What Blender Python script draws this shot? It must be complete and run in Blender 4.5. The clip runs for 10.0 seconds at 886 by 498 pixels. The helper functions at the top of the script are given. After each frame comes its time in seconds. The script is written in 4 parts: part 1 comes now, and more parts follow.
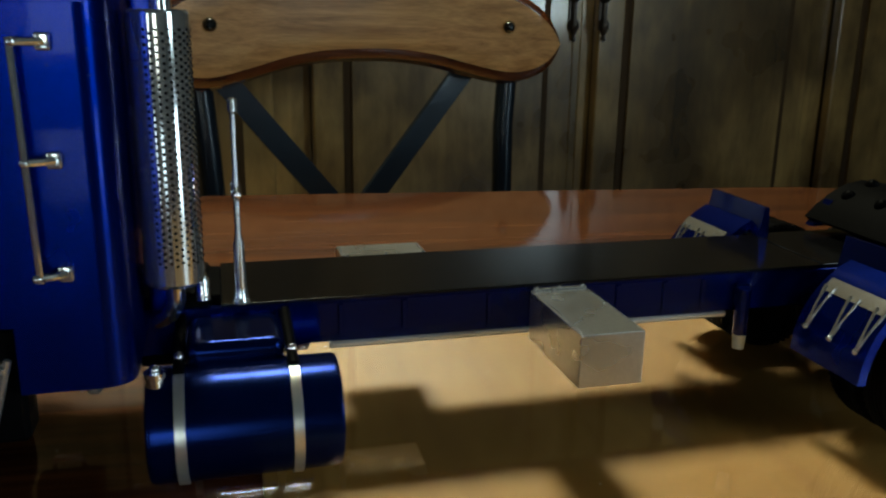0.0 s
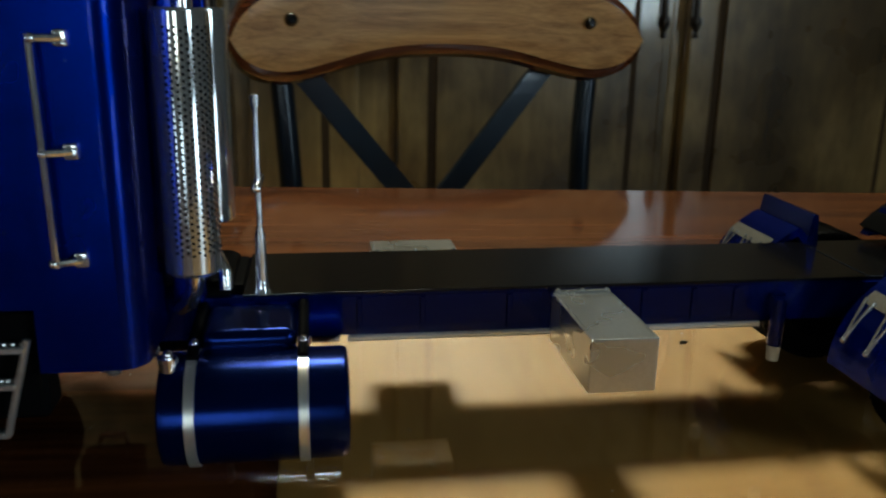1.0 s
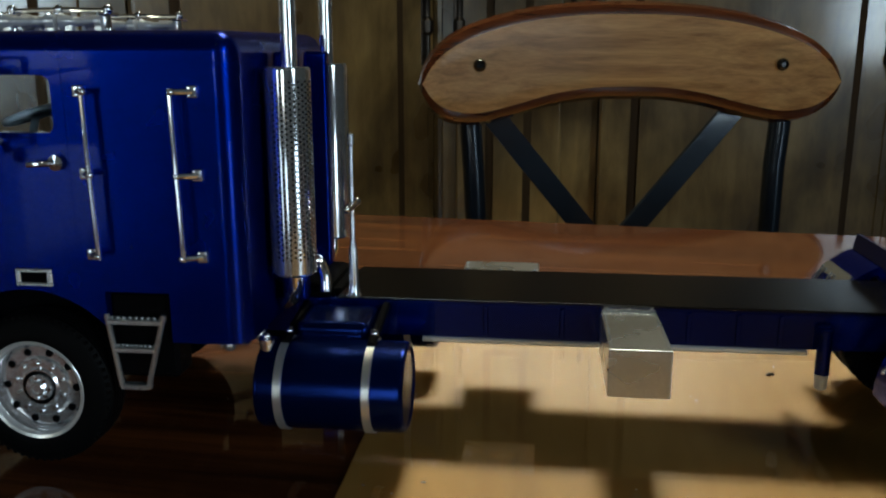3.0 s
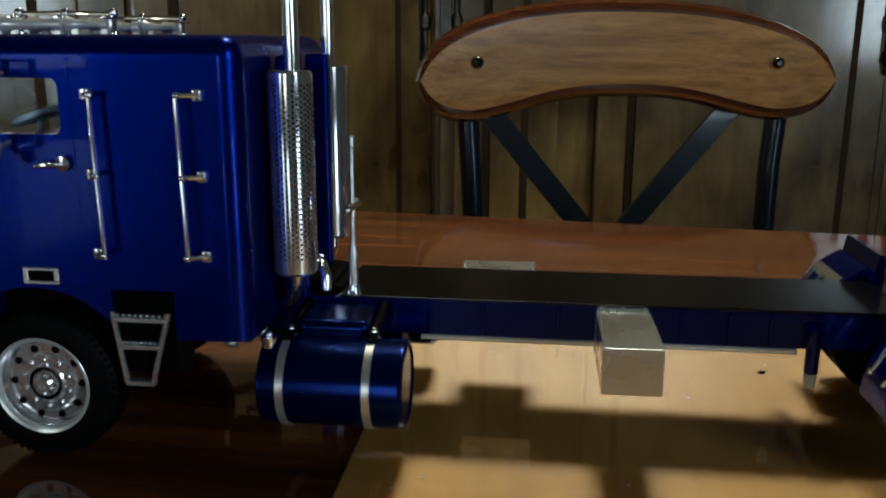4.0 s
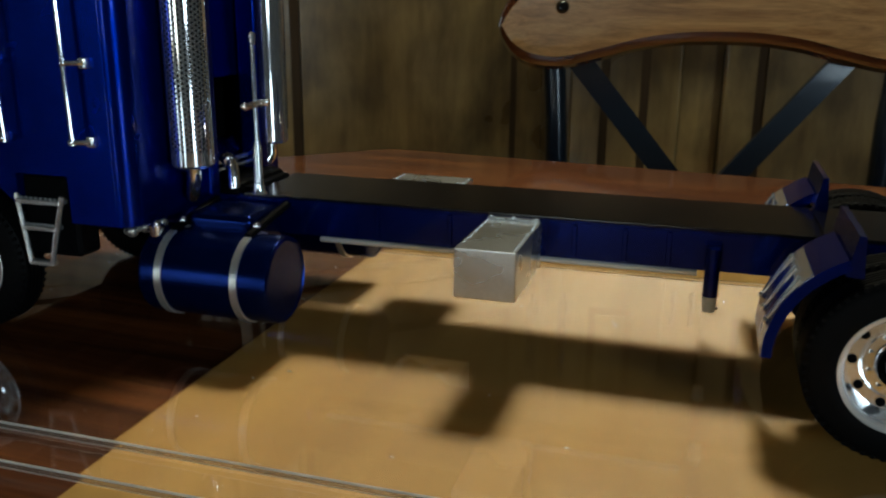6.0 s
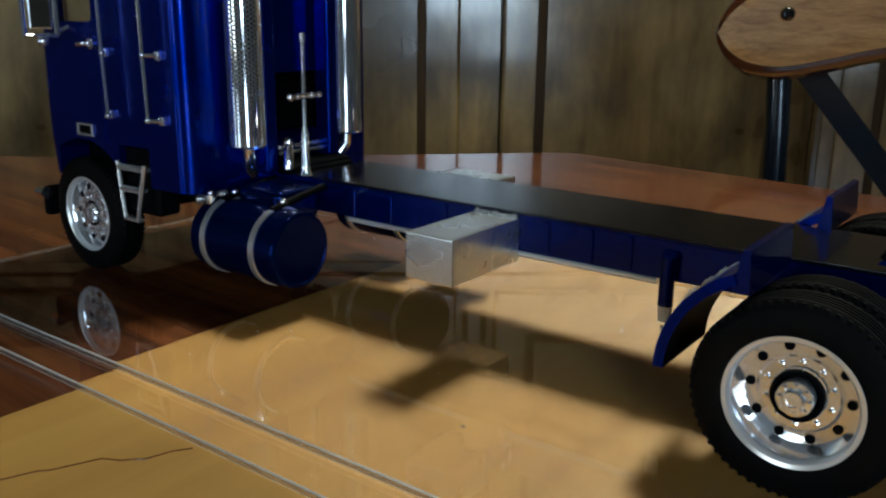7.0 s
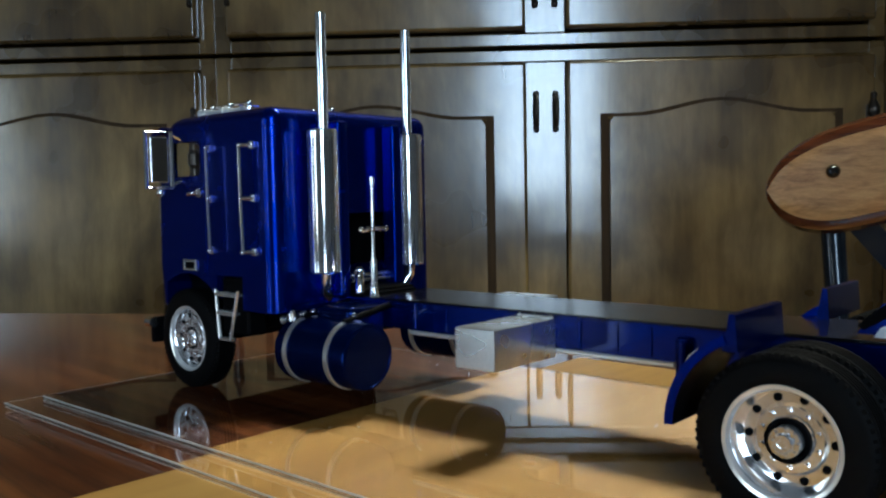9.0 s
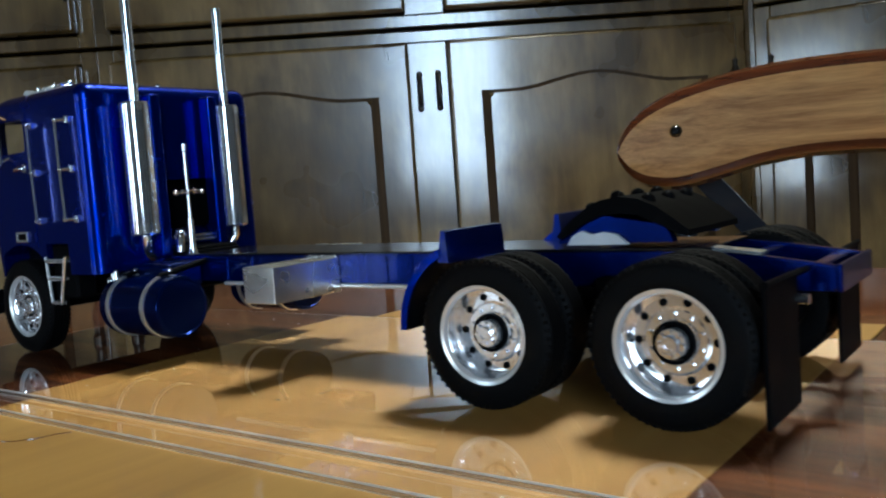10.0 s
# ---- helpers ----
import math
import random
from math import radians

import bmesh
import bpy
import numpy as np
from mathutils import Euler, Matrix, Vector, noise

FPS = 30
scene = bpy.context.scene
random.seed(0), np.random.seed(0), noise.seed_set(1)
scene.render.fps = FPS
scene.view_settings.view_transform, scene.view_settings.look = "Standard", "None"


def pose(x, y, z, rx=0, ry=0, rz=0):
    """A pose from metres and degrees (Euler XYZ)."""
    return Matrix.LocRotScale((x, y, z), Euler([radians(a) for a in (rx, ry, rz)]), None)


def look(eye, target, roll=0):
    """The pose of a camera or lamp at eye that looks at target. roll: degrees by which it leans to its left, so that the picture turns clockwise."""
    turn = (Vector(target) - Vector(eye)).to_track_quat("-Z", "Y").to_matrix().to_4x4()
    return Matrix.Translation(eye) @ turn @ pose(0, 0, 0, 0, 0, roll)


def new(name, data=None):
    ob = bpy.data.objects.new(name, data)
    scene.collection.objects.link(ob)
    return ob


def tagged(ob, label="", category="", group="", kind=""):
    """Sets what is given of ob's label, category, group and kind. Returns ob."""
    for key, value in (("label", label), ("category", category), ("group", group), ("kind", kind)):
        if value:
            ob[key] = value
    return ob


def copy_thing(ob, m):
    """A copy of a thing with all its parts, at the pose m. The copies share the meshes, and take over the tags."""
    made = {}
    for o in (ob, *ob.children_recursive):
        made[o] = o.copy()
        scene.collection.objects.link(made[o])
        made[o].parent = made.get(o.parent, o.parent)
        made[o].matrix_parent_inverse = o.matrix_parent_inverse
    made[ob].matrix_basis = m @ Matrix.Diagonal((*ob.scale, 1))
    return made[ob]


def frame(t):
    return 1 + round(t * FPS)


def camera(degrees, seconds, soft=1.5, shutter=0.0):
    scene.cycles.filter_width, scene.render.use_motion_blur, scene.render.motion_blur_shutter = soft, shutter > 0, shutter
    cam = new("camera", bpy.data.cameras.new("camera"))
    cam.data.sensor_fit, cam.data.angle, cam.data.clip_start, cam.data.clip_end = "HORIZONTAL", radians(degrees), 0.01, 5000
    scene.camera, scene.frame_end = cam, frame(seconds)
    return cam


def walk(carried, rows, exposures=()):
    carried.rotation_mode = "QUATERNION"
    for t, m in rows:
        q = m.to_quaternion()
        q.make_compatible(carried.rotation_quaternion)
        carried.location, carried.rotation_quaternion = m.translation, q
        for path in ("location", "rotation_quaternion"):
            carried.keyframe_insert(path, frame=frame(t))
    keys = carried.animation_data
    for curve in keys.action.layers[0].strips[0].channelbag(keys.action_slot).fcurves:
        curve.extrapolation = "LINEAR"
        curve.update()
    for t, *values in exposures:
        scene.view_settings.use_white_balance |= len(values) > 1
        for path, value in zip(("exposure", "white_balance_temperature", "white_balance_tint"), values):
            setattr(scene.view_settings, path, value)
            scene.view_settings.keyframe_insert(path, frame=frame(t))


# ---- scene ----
cam = camera(54.5, 10.0, soft=2.1, shutter=0.25)
ROWS = [
    (0.0, 0.0086, -0.2006, 0.1027, 74.79, -0.83, -18.75),
    (0.5, 0.0055, -0.1883, 0.0973, 74.62, -1.70, -22.97),
    (1.0, 0.0244, -0.2052, 0.1037, 74.37, -1.03, -12.49),
    (1.5, 0.0494, -0.2372, 0.1106, 75.85, 0.57, -1.38),
    (2.0, 0.0644, -0.2402, 0.1078, 76.50, 0.60, 1.72),
    (2.5, 0.0612, -0.2413, 0.1066, 76.91, 0.18, 2.36),
    (4.0, 0.0599, -0.2486, 0.1103, 76.46, -0.24, 2.18),
    (4.5, 0.0604, -0.2453, 0.1091, 75.99, -0.21, 2.16),
    (5.0, 0.0678, -0.2409, 0.0997, 75.01, 0.35, 1.94),
    (5.5, 0.0866, -0.2406, 0.0926, 74.72, 0.36, 4.61),
    (7.0, 0.2133, -0.2236, 0.0925, 74.46, -0.66, 32.50),
    (7.5, 0.2157, -0.2129, 0.1136, 76.77, 0.08, 35.67),
    (8.0, 0.2167, -0.2307, 0.1085, 79.77, -0.91, 34.10),
    (8.5, 0.2347, -0.2414, 0.0980, 82.27, 3.87, 33.75),
    (9.0, 0.2447, -0.2537, 0.0767, 86.57, 1.10, 37.45),
    (9.5, 0.2636, -0.2486, 0.0647, 85.45, 1.48, 33.19),
    (10.0, 0.3040, -0.2555, 0.0621, 85.50, 4.12, 32.29),
]
walk(cam, [(t, pose(x, y, z, rx, ry, rz)) for t, x, y, z, rx, ry, rz in ROWS],
     exposures=[(0.0, 0.03, 5850, -6), (0.9, 0.03, 5720, -4), (1.6, 0.0, 5550, 0), (4.0, 0.0, 5780, 0), (5.7, -0.02, 5820, -1), (6.9, 0.36, 5420, 1), (7.5, 0.36, 5050, 3), (8.0, 0.36, 5020, 2), (9.0, 0.60, 5200, 2), (10.0, 0.80, 5150, 3)])

# ---- light ----
world = bpy.data.worlds.new("world")
scene.world = world
world.use_nodes = True
wn = world.node_tree
sky = wn.nodes.new("ShaderNodeTexSky")
sky.sky_type = "NISHITA"
sky.sun_disc = False
sky.sun_elevation, sky.sun_rotation = radians(35), radians(200)
wn.nodes["Background"].inputs["Strength"].default_value = 0.1
wn.links.new(sky.outputs["Color"], wn.nodes["Background"].inputs["Color"])


def area_lamp(name, m, sx, sy, power, colour):
    data = bpy.data.lights.new(name, "AREA")
    data.shape, data.size, data.size_y, data.energy, data.color = "RECTANGLE", sx, sy, power, colour
    ob = new(name, data)
    ob.matrix_world = m
    return ob


FLOOR_Z, CEIL_Z, TABLE_Z = -0.7555, 1.65, -0.0055
# daylight through three unseen windows, the west one added as fill; ceiling lamp over the table
area_lamp("unseen_window_light", look((-0.95, -4.93, 0.40), (-0.95, 1.0, 0.40)), 0.62, 1.0, 8.0, (0.86, 0.94, 1.0))
area_lamp("unseen_window_light", look((-2.83, -4.05, 0.45), (1.0, -4.05, 0.45)), 0.70, 1.0, 6.4, (0.86, 0.94, 1.0))
area_lamp("unseen_window_light", look((2.23, -2.42, 0.76), (0.0, -2.42, 0.76)), 0.95, 1.36, 31.0, (0.86, 0.94, 1.0))
lamp_light = area_lamp("ceiling_lamp_light", look((0.15, 0.66, 1.56), (0.08, 0.34, 0.0)), 0.30, 0.30, 2.6, (1.0, 0.86, 0.60))
lamp_light.data.spread = radians(58)

# ---- materials ----


def nodes_of(name):
    mat = bpy.data.materials.new(name)
    mat.use_nodes = True
    nt = mat.node_tree
    return mat, nt, nt.nodes["Principled BSDF"]


def coords(nt, scale=(1, 1, 1), rot=(0, 0, 0), kind="Object"):
    tc = nt.nodes.new("ShaderNodeTexCoord")
    mp = nt.nodes.new("ShaderNodeMapping")
    mp.inputs["Scale"].default_value = scale
    mp.inputs["Rotation"].default_value = rot
    nt.links.new(tc.outputs[kind], mp.inputs["Vector"])
    return mp.outputs["Vector"]


def noise_tex(nt, vec, scale, detail=4.0, rough=0.55, distort=0.0):
    n = nt.nodes.new("ShaderNodeTexNoise")
    n.inputs["Scale"].default_value = scale
    n.inputs["Detail"].default_value = detail
    n.inputs["Roughness"].default_value = rough
    n.inputs["Distortion"].default_value = distort
    nt.links.new(vec, n.inputs["Vector"])
    return n.outputs["Fac"]


def ramp(nt, fac, stops):
    r = nt.nodes.new("ShaderNodeValToRGB")
    el = r.color_ramp.elements
    while len(el) < len(stops):
        el.new(0.5)
    for e, (p, c) in zip(el, stops):
        e.position, e.color = p, (*c, 1)
    nt.links.new(fac, r.inputs["Fac"])
    return r.outputs["Color"]


def mix(nt, fac, a, b, mode="MIX"):
    m = nt.nodes.new("ShaderNodeMix")
    m.data_type, m.blend_type = "RGBA", mode
    for sock, val in ((m.inputs[0], fac), (m.inputs[6], a), (m.inputs[7], b)):
        if isinstance(val, (int, float)):
            sock.default_value = val
        elif isinstance(val, tuple):
            sock.default_value = (*val, 1)
        else:
            nt.links.new(val, sock)
    return m.outputs[2]


def bump(nt, bsdf, fac, strength, dist):
    b = nt.nodes.new("ShaderNodeBump")
    b.inputs["Strength"].default_value = strength
    b.inputs["Distance"].default_value = dist
    nt.links.new(fac, b.inputs["Height"])
    nt.links.new(b.outputs["Normal"], bsdf.inputs["Normal"])


def maprange(nt, fac, lo, hi):
    m = nt.nodes.new("ShaderNodeMapRange")
    m.inputs["To Min"].default_value, m.inputs["To Max"].default_value = lo, hi
    nt.links.new(fac, m.inputs["Value"])
    return m.outputs["Result"]


def dusty(mat, amount, colour, scale):
    """Adds sparse fine dust specks over a finished paint."""
    nt = mat.node_tree
    b = nt.nodes["Principled BSDF"]
    old = b.inputs["Base Color"].links[0].from_socket
    spot = noise_tex(nt, coords(nt), scale, 1.0, 0.5)
    patch = noise_tex(nt, coords(nt), scale * 0.05, 2.0, 0.5)
    both = mix(nt, 1.0, ramp(nt, spot, [(0.70, (0, 0, 0)), (0.76, (1, 1, 1))]), ramp(nt, patch, [(0.4, (0, 0, 0)), (0.7, (1, 1, 1))]), "MULTIPLY")
    fac = nt.nodes.new("ShaderNodeMath")
    fac.operation = "MULTIPLY"
    fac.inputs[1].default_value = amount
    nt.links.new(both, fac.inputs[0])
    nt.links.new(mix(nt, fac.outputs[0], old, colour), b.inputs["Base Color"])


def wood(name, dark, mid, light, along, grain, rough=0.3, coat=0.3, blotch=0.3, depth=0.0002, spec=0.5, coat_rough=0.12):
    """Varnished wood; along: axis of the grain (0, 1, 2); grain: streaks per metre across it."""
    mat, nt, b = nodes_of(name)
    sc = [1.0, 1.0, 1.0]
    sc[along] = 0.05
    vec = coords(nt, tuple(sc))
    streak = noise_tex(nt, vec, grain, 7.0, 0.62, 0.6)
    fine = noise_tex(nt, vec, grain * 6, 3.0, 0.6)
    big = noise_tex(nt, coords(nt), 5.0, 3.0, 0.5)
    col = ramp(nt, streak, [(0.34, dark), (0.5, mid), (0.66, light)])
    col = mix(nt, 0.25, col, ramp(nt, fine, [(0.35, dark), (0.65, light)]))
    col = mix(nt, blotch, col, ramp(nt, big, [(0.38, tuple(c * 0.45 for c in mid)), (0.62, light)]), "MIX")
    nt.links.new(col, b.inputs["Base Color"])
    nt.links.new(maprange(nt, big, rough * 0.45, rough * 1.6), b.inputs["Roughness"])
    b.inputs["Coat Weight"].default_value = coat
    b.inputs["Coat Roughness"].default_value = coat_rough
    b.inputs["Specular IOR Level"].default_value = spec
    bump(nt, b, streak, 0.25, depth)
    return mat


def mottled(mat, scale, tall, low, high):
    """Uneven darker and lighter patches in a stain, drawn out along z."""
    nt = mat.node_tree
    b = nt.nodes["Principled BSDF"]
    old = b.inputs["Base Color"].links[0].from_socket
    wide = noise_tex(nt, coords(nt, (1.0, 1.0, tall)), scale, 5.0, 0.62, 0.4)
    col = mix(nt, 1.0, old, ramp(nt, wide, [(0.36, low), (0.66, high)]), "MULTIPLY")
    nt.links.new(col, b.inputs["Base Color"])


def wavy_coat(mat, scale, dist):
    nt = mat.node_tree
    b = nt.nodes.new("ShaderNodeBump")
    b.inputs["Strength"].default_value = 1.0
    b.inputs["Distance"].default_value = dist
    nt.links.new(noise_tex(nt, coords(nt), scale, 3.0, 0.5), b.inputs["Height"])
    nt.links.new(b.outputs["Normal"], nt.nodes["Principled BSDF"].inputs["Coat Normal"])


def plain(name, colour, rough=0.5, metal=0.0, coat=0.0, vary=0.12, grain=400.0, relief=0.0, coat_rough=0.05, spec=0.5):
    mat, nt, b = nodes_of(name)
    n1 = noise_tex(nt, coords(nt), grain, 4.0)
    n2 = noise_tex(nt, coords(nt), grain * 0.08, 2.0)
    lo, hi = tuple(c * (1 - vary) for c in colour), tuple(min(1.0, c * (1 + vary)) for c in colour)
    col = mix(nt, 0.5, ramp(nt, n1, [(0.3, lo), (0.7, hi)]), ramp(nt, n2, [(0.3, lo), (0.7, hi)]))
    nt.links.new(col, b.inputs["Base Color"])
    nt.links.new(maprange(nt, n2, rough * 0.8, min(1.0, rough * 1.25)), b.inputs["Roughness"])
    b.inputs["Metallic"].default_value = metal
    b.inputs["Specular IOR Level"].default_value = spec
    b.inputs["Coat Weight"].default_value = coat
    b.inputs["Coat Roughness"].default_value = coat_rough
    if relief:
        bump(nt, b, n1, 0.4, relief)
    return mat


M_RAIL = plain("navy_frame_paint", (0.0002, 0.0088, 0.132), 0.24, 0.75, 0.3, 0.25, 500, 0.00002, 0.05, 0.2)
M_BLUE = plain("blue_metallic_paint", (0.0001, 0.0115, 0.215), 0.25, 0.80, 0.16, 0.10, 900, 0.0, 0.04, 0.10)
dusty(M_BLUE, 0.45, (0.16, 0.20, 0.30), 900.0)
M_CHROME = plain("chrome", (0.93, 0.94, 0.95), 0.07, 0.98, 0.0, 0.05, 300)
M_TANK = plain("dusty_blue_paint", (0.0008, 0.0095, 0.095), 0.20, 0.80, 0.0, 0.18, 260, 0.00004, spec=0.3)
M_LIP = plain("bright_rim_lip", (0.90, 0.90, 0.88), 0.20, 0.50, 0.2, 0.03, 300)
M_RIM = plain("polished_rim", (0.92, 0.93, 0.95), 0.12, 0.84, 0.0, 0.04, 300)
M_STACK = plain("brushed_chrome", (0.90, 0.935, 0.96), 0.085, 0.90, 0.0, 0.05, 300)
M_CHROME_DULL = plain("dull_chrome", (0.72, 0.73, 0.73), 0.24, 0.85, 0.0, 0.08, 500)
M_TYRE = plain("tyre_rubber", (0.0022, 0.0022, 0.0024), 0.55, 0.0, 0.0, 0.25, 700, 0.0001, spec=0.10)
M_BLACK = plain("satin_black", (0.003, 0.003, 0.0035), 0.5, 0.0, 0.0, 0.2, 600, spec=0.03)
M_DECK = plain("black_deck", (0.0045, 0.0045, 0.0055), 0.16, 0.0, 0.0, 0.25, 500, 0.00002, 0.2, 0.40)
M_BOLT = plain("glossy_black", (0.006, 0.006, 0.006), 0.18, 0.0, 0.5, 0.1, 300)
M_SILVER = plain("silver_paint", (0.66, 0.67, 0.67), 0.27, 0.92, 0.0, 0.10, 900, 0.00002)
M_STRAP = plain("bright_strap", (0.72, 0.72, 0.70), 0.3, 0.8, 0.0, 0.08, 800)
M_BLUEBLACK = plain("blue_black_steel", (0.012, 0.020, 0.032), 0.24, 0.4, 0.6, 0.2, 60, 0.0, 0.08)
M_IRON = plain("dark_bronze", (0.075, 0.062, 0.050), 0.30, 0.8, 0.0, 0.25, 200)
M_WALL = plain("beige_plaster", (0.17, 0.155, 0.13), 0.7, 0.0, 0.0, 0.06, 30, 0.0004)
M_CEIL = plain("ceiling_paint", (0.09, 0.078, 0.06), 0.85, 0.0, 0.0, 0.04, 40)
M_WHITE = plain("white_paint", (0.75, 0.75, 0.73), 0.45, 0.0, 0.0, 0.04, 60)
M_CREAM = plain("cream_plastic", (0.62, 0.58, 0.46), 0.4, 0.0, 0.0, 0.08, 300)
M_CLOTH = plain("white_grease", (0.72, 0.74, 0.76), 0.5, 0.0, 0.0, 0.1, 900)
M_WHEELGREY = plain("blue_grey_plastic", (0.42, 0.52, 0.60), 0.35, 0.0, 0.2, 0.06, 300)
M_TABLE = wood("cherry_table", (0.022, 0.0048, 0.0012), (0.074, 0.0195, 0.0038), (0.180, 0.056, 0.011), 0, 75, 0.52, 1.0, 0.12, spec=0.12, coat_rough=0.07)
M_TABLE.node_tree.nodes["Principled BSDF"].inputs["Coat IOR"].default_value = 1.40
M_BOARD = wood("pale_board", (0.275, 0.140, 0.026), (0.37, 0.198, 0.037), (0.44, 0.255, 0.055), 1, 30, 0.45, 0.1, 0.3)
M_OAK = wood("oak_backrest", (0.33, 0.148, 0.042), (0.58, 0.300, 0.092), (0.72, 0.405, 0.142), 0, 130, 0.42, 0.05, 0.06, spec=0.25)
M_EDGE = wood("dark_oak_edge", (0.038, 0.009, 0.0025), (0.085, 0.022, 0.0055), (0.16, 0.046, 0.012), 0, 60, 0.2, 1.0, 0.2, coat_rough=0.08)
M_CAB = wood("brown_cabinet_wood", (0.13, 0.066, 0.017), (0.38, 0.225, 0.065), (0.68, 0.455, 0.160), 2, 18, 0.30, 1.0, 0.72, 0.0004, coat_rough=0.11)
mottled(M_CAB, 6.0, 0.45, (0.36, 0.35, 0.32), (1.0, 1.0, 1.0))
mottled(M_CAB, 38.0, 0.25, (0.72, 0.69, 0.66), (1.0, 1.0, 1.0))
mottled(M_CAB, 2.3, 0.8, (0.62, 0.62, 0.66), (1.18, 1.15, 1.0))
_nt = M_CAB.node_tree
_nt.links.new(maprange(_nt, noise_tex(_nt, coords(_nt, (1.0, 1.0, 0.6)), 11.0, 4.0, 0.6), 0.02, 0.24), _nt.nodes["Principled BSDF"].inputs["Coat Roughness"])
wavy_coat(M_CAB, 7.0, 0.0003)
M_CAB.node_tree.nodes["Principled BSDF"].inputs["Coat IOR"].default_value = 1.70
M_CAB_DARK = wood("dark_cabinet_wood", (0.026, 0.014, 0.005), (0.060, 0.034, 0.013), (0.10, 0.060, 0.026), 2, 26, 0.6, 0.0, 0.3, spec=0.15)
M_FLOOR = wood("floor_boards", (0.05, 0.026, 0.012), (0.10, 0.055, 0.026), (0.16, 0.09, 0.045), 0, 30, 0.4, 0.2, 0.3)

M_ACRYL, _nt, _b = nodes_of("warm_tinted_acrylic")
# amber tint stands in for warm reflections on the clear plates
_b.inputs["Base Color"].default_value = (0.96, 0.912, 0.845, 1)
_b.inputs["Transmission Weight"].default_value = 1.0
_b.inputs["IOR"].default_value = 1.72
_sc = noise_tex(_nt, coords(_nt), 90.0, 3.0)
_nt.links.new(maprange(_nt, _sc, 0.0, 0.035), _b.inputs["Roughness"])
M_CONTACT, _nt, _b = nodes_of("acrylic_underside_in_contact")
_b.inputs["Base Color"].default_value = (0.99, 0.99, 0.985, 1)
_b.inputs["Transmission Weight"].default_value = 1.0
_b.inputs["Roughness"].default_value = 0.0
_b.inputs["IOR"].default_value = 1.001
# brown base colour paints the dark reflection into the plates' side faces
M_EDGE_ACRYL, _nt, _b = nodes_of("acrylic_edge_dark_reflection")
_b.inputs["Base Color"].default_value = (0.34, 0.29, 0.23, 1)
_b.inputs["Transmission Weight"].default_value = 0.6
_nt.links.new(maprange(_nt, noise_tex(_nt, coords(_nt), 160.0, 3.0), 0.04, 0.20), _b.inputs["Roughness"])
_b.inputs["IOR"].default_value = 1.5
_b.inputs["Coat Weight"].default_value = 0.6
# pale colour paints the bright glint along the bevels
M_BEVEL = plain("acrylic_bevel_glint", (0.62, 0.60, 0.55), 0.28, 0.0, 0.8, 0.35, 120)
M_GLASS, _nt, _b = nodes_of("window_glass")
_b.inputs["Base Color"].default_value = (0.96, 0.98, 0.98, 1)
_b.inputs["Transmission Weight"].default_value = 1.0
_b.inputs["Roughness"].default_value = 0.01
_b.inputs["IOR"].default_value = 1.1
M_MIRROR = plain("mirror_glass", (0.78, 0.82, 0.85), 0.04, 1.0, 0.0, 0.02, 100)
M_LAMP, _nt, _b = nodes_of("lamp_glow")
_b.inputs["Emission Color"].default_value = (1.0, 0.84, 0.62, 1)
_b.inputs["Emission Strength"].default_value = 4.0

# ---- mesh helpers ----
MM = 0.001


def mesh_ob(name, bm, mat, parent=None, smooth=True, angle=35):
    bmesh.ops.recalc_face_normals(bm, faces=bm.faces)
    me = bpy.data.meshes.new(name)
    bm.to_mesh(me)
    bm.free()
    for m in (mat if isinstance(mat, (list, tuple)) else [mat]):
        me.materials.append(m)
    if smooth:
        me.polygons.foreach_set("use_smooth", [True] * len(me.polygons))
        me.set_sharp_from_angle(angle=radians(angle))
    ob = new(name, me)
    if parent:
        ob.parent = parent
    if smooth:
        wn_ = ob.modifiers.new("weighted", "WEIGHTED_NORMAL")
        wn_.keep_sharp = True
    return ob


def part(name, bm, mat, parent, label="", smooth=True):
    ob = mesh_ob(name, bm, mat, parent, smooth)
    return tagged(ob, label) if label else ob


def thing(name, label, category, m=None, group="", kind=""):
    e = new(name)
    e.empty_display_size = 0.02
    if m is not None:
        e.matrix_world = m
    return tagged(e, label, category, group, kind)


def box(bm, x0, x1, y0, y1, z0, z1, bev=0.0, seg=2, u=MM):
    r = bmesh.ops.create_cube(bm, size=1.0)
    vs = r["verts"]
    for v in vs:
        v.co = Vector(((x0 + x1) / 2 + v.co.x * (x1 - x0), (y0 + y1) / 2 + v.co.y * (y1 - y0), (z0 + z1) / 2 + v.co.z * (z1 - z0))) * u
    if bev:
        es = list({e for v in vs for e in v.link_edges})
        bmesh.ops.bevel(bm, geom=es, offset=bev * u, segments=seg, affect="EDGES", profile=0.5)
    return vs


def cyl(bm, p, q, r, seg=24, r2=None, caps=True, u=MM):
    """A tapered rod from p to q."""
    p, q = Vector(p) * u, Vector(q) * u
    d = q - p
    m = Matrix.Translation((p + q) / 2) @ d.to_track_quat("Z", "Y").to_matrix().to_4x4()
    return bmesh.ops.create_cone(bm, cap_ends=caps, segments=seg, radius1=r * u, radius2=(r if r2 is None else r2) * u, depth=d.length, matrix=m)["verts"]


def ball(bm, p, r, u=MM, seg=12):
    return bmesh.ops.create_uvsphere(bm, u_segments=seg, v_segments=seg // 2 + 2, radius=r * u, matrix=Matrix.Translation(Vector(p) * u))["verts"]


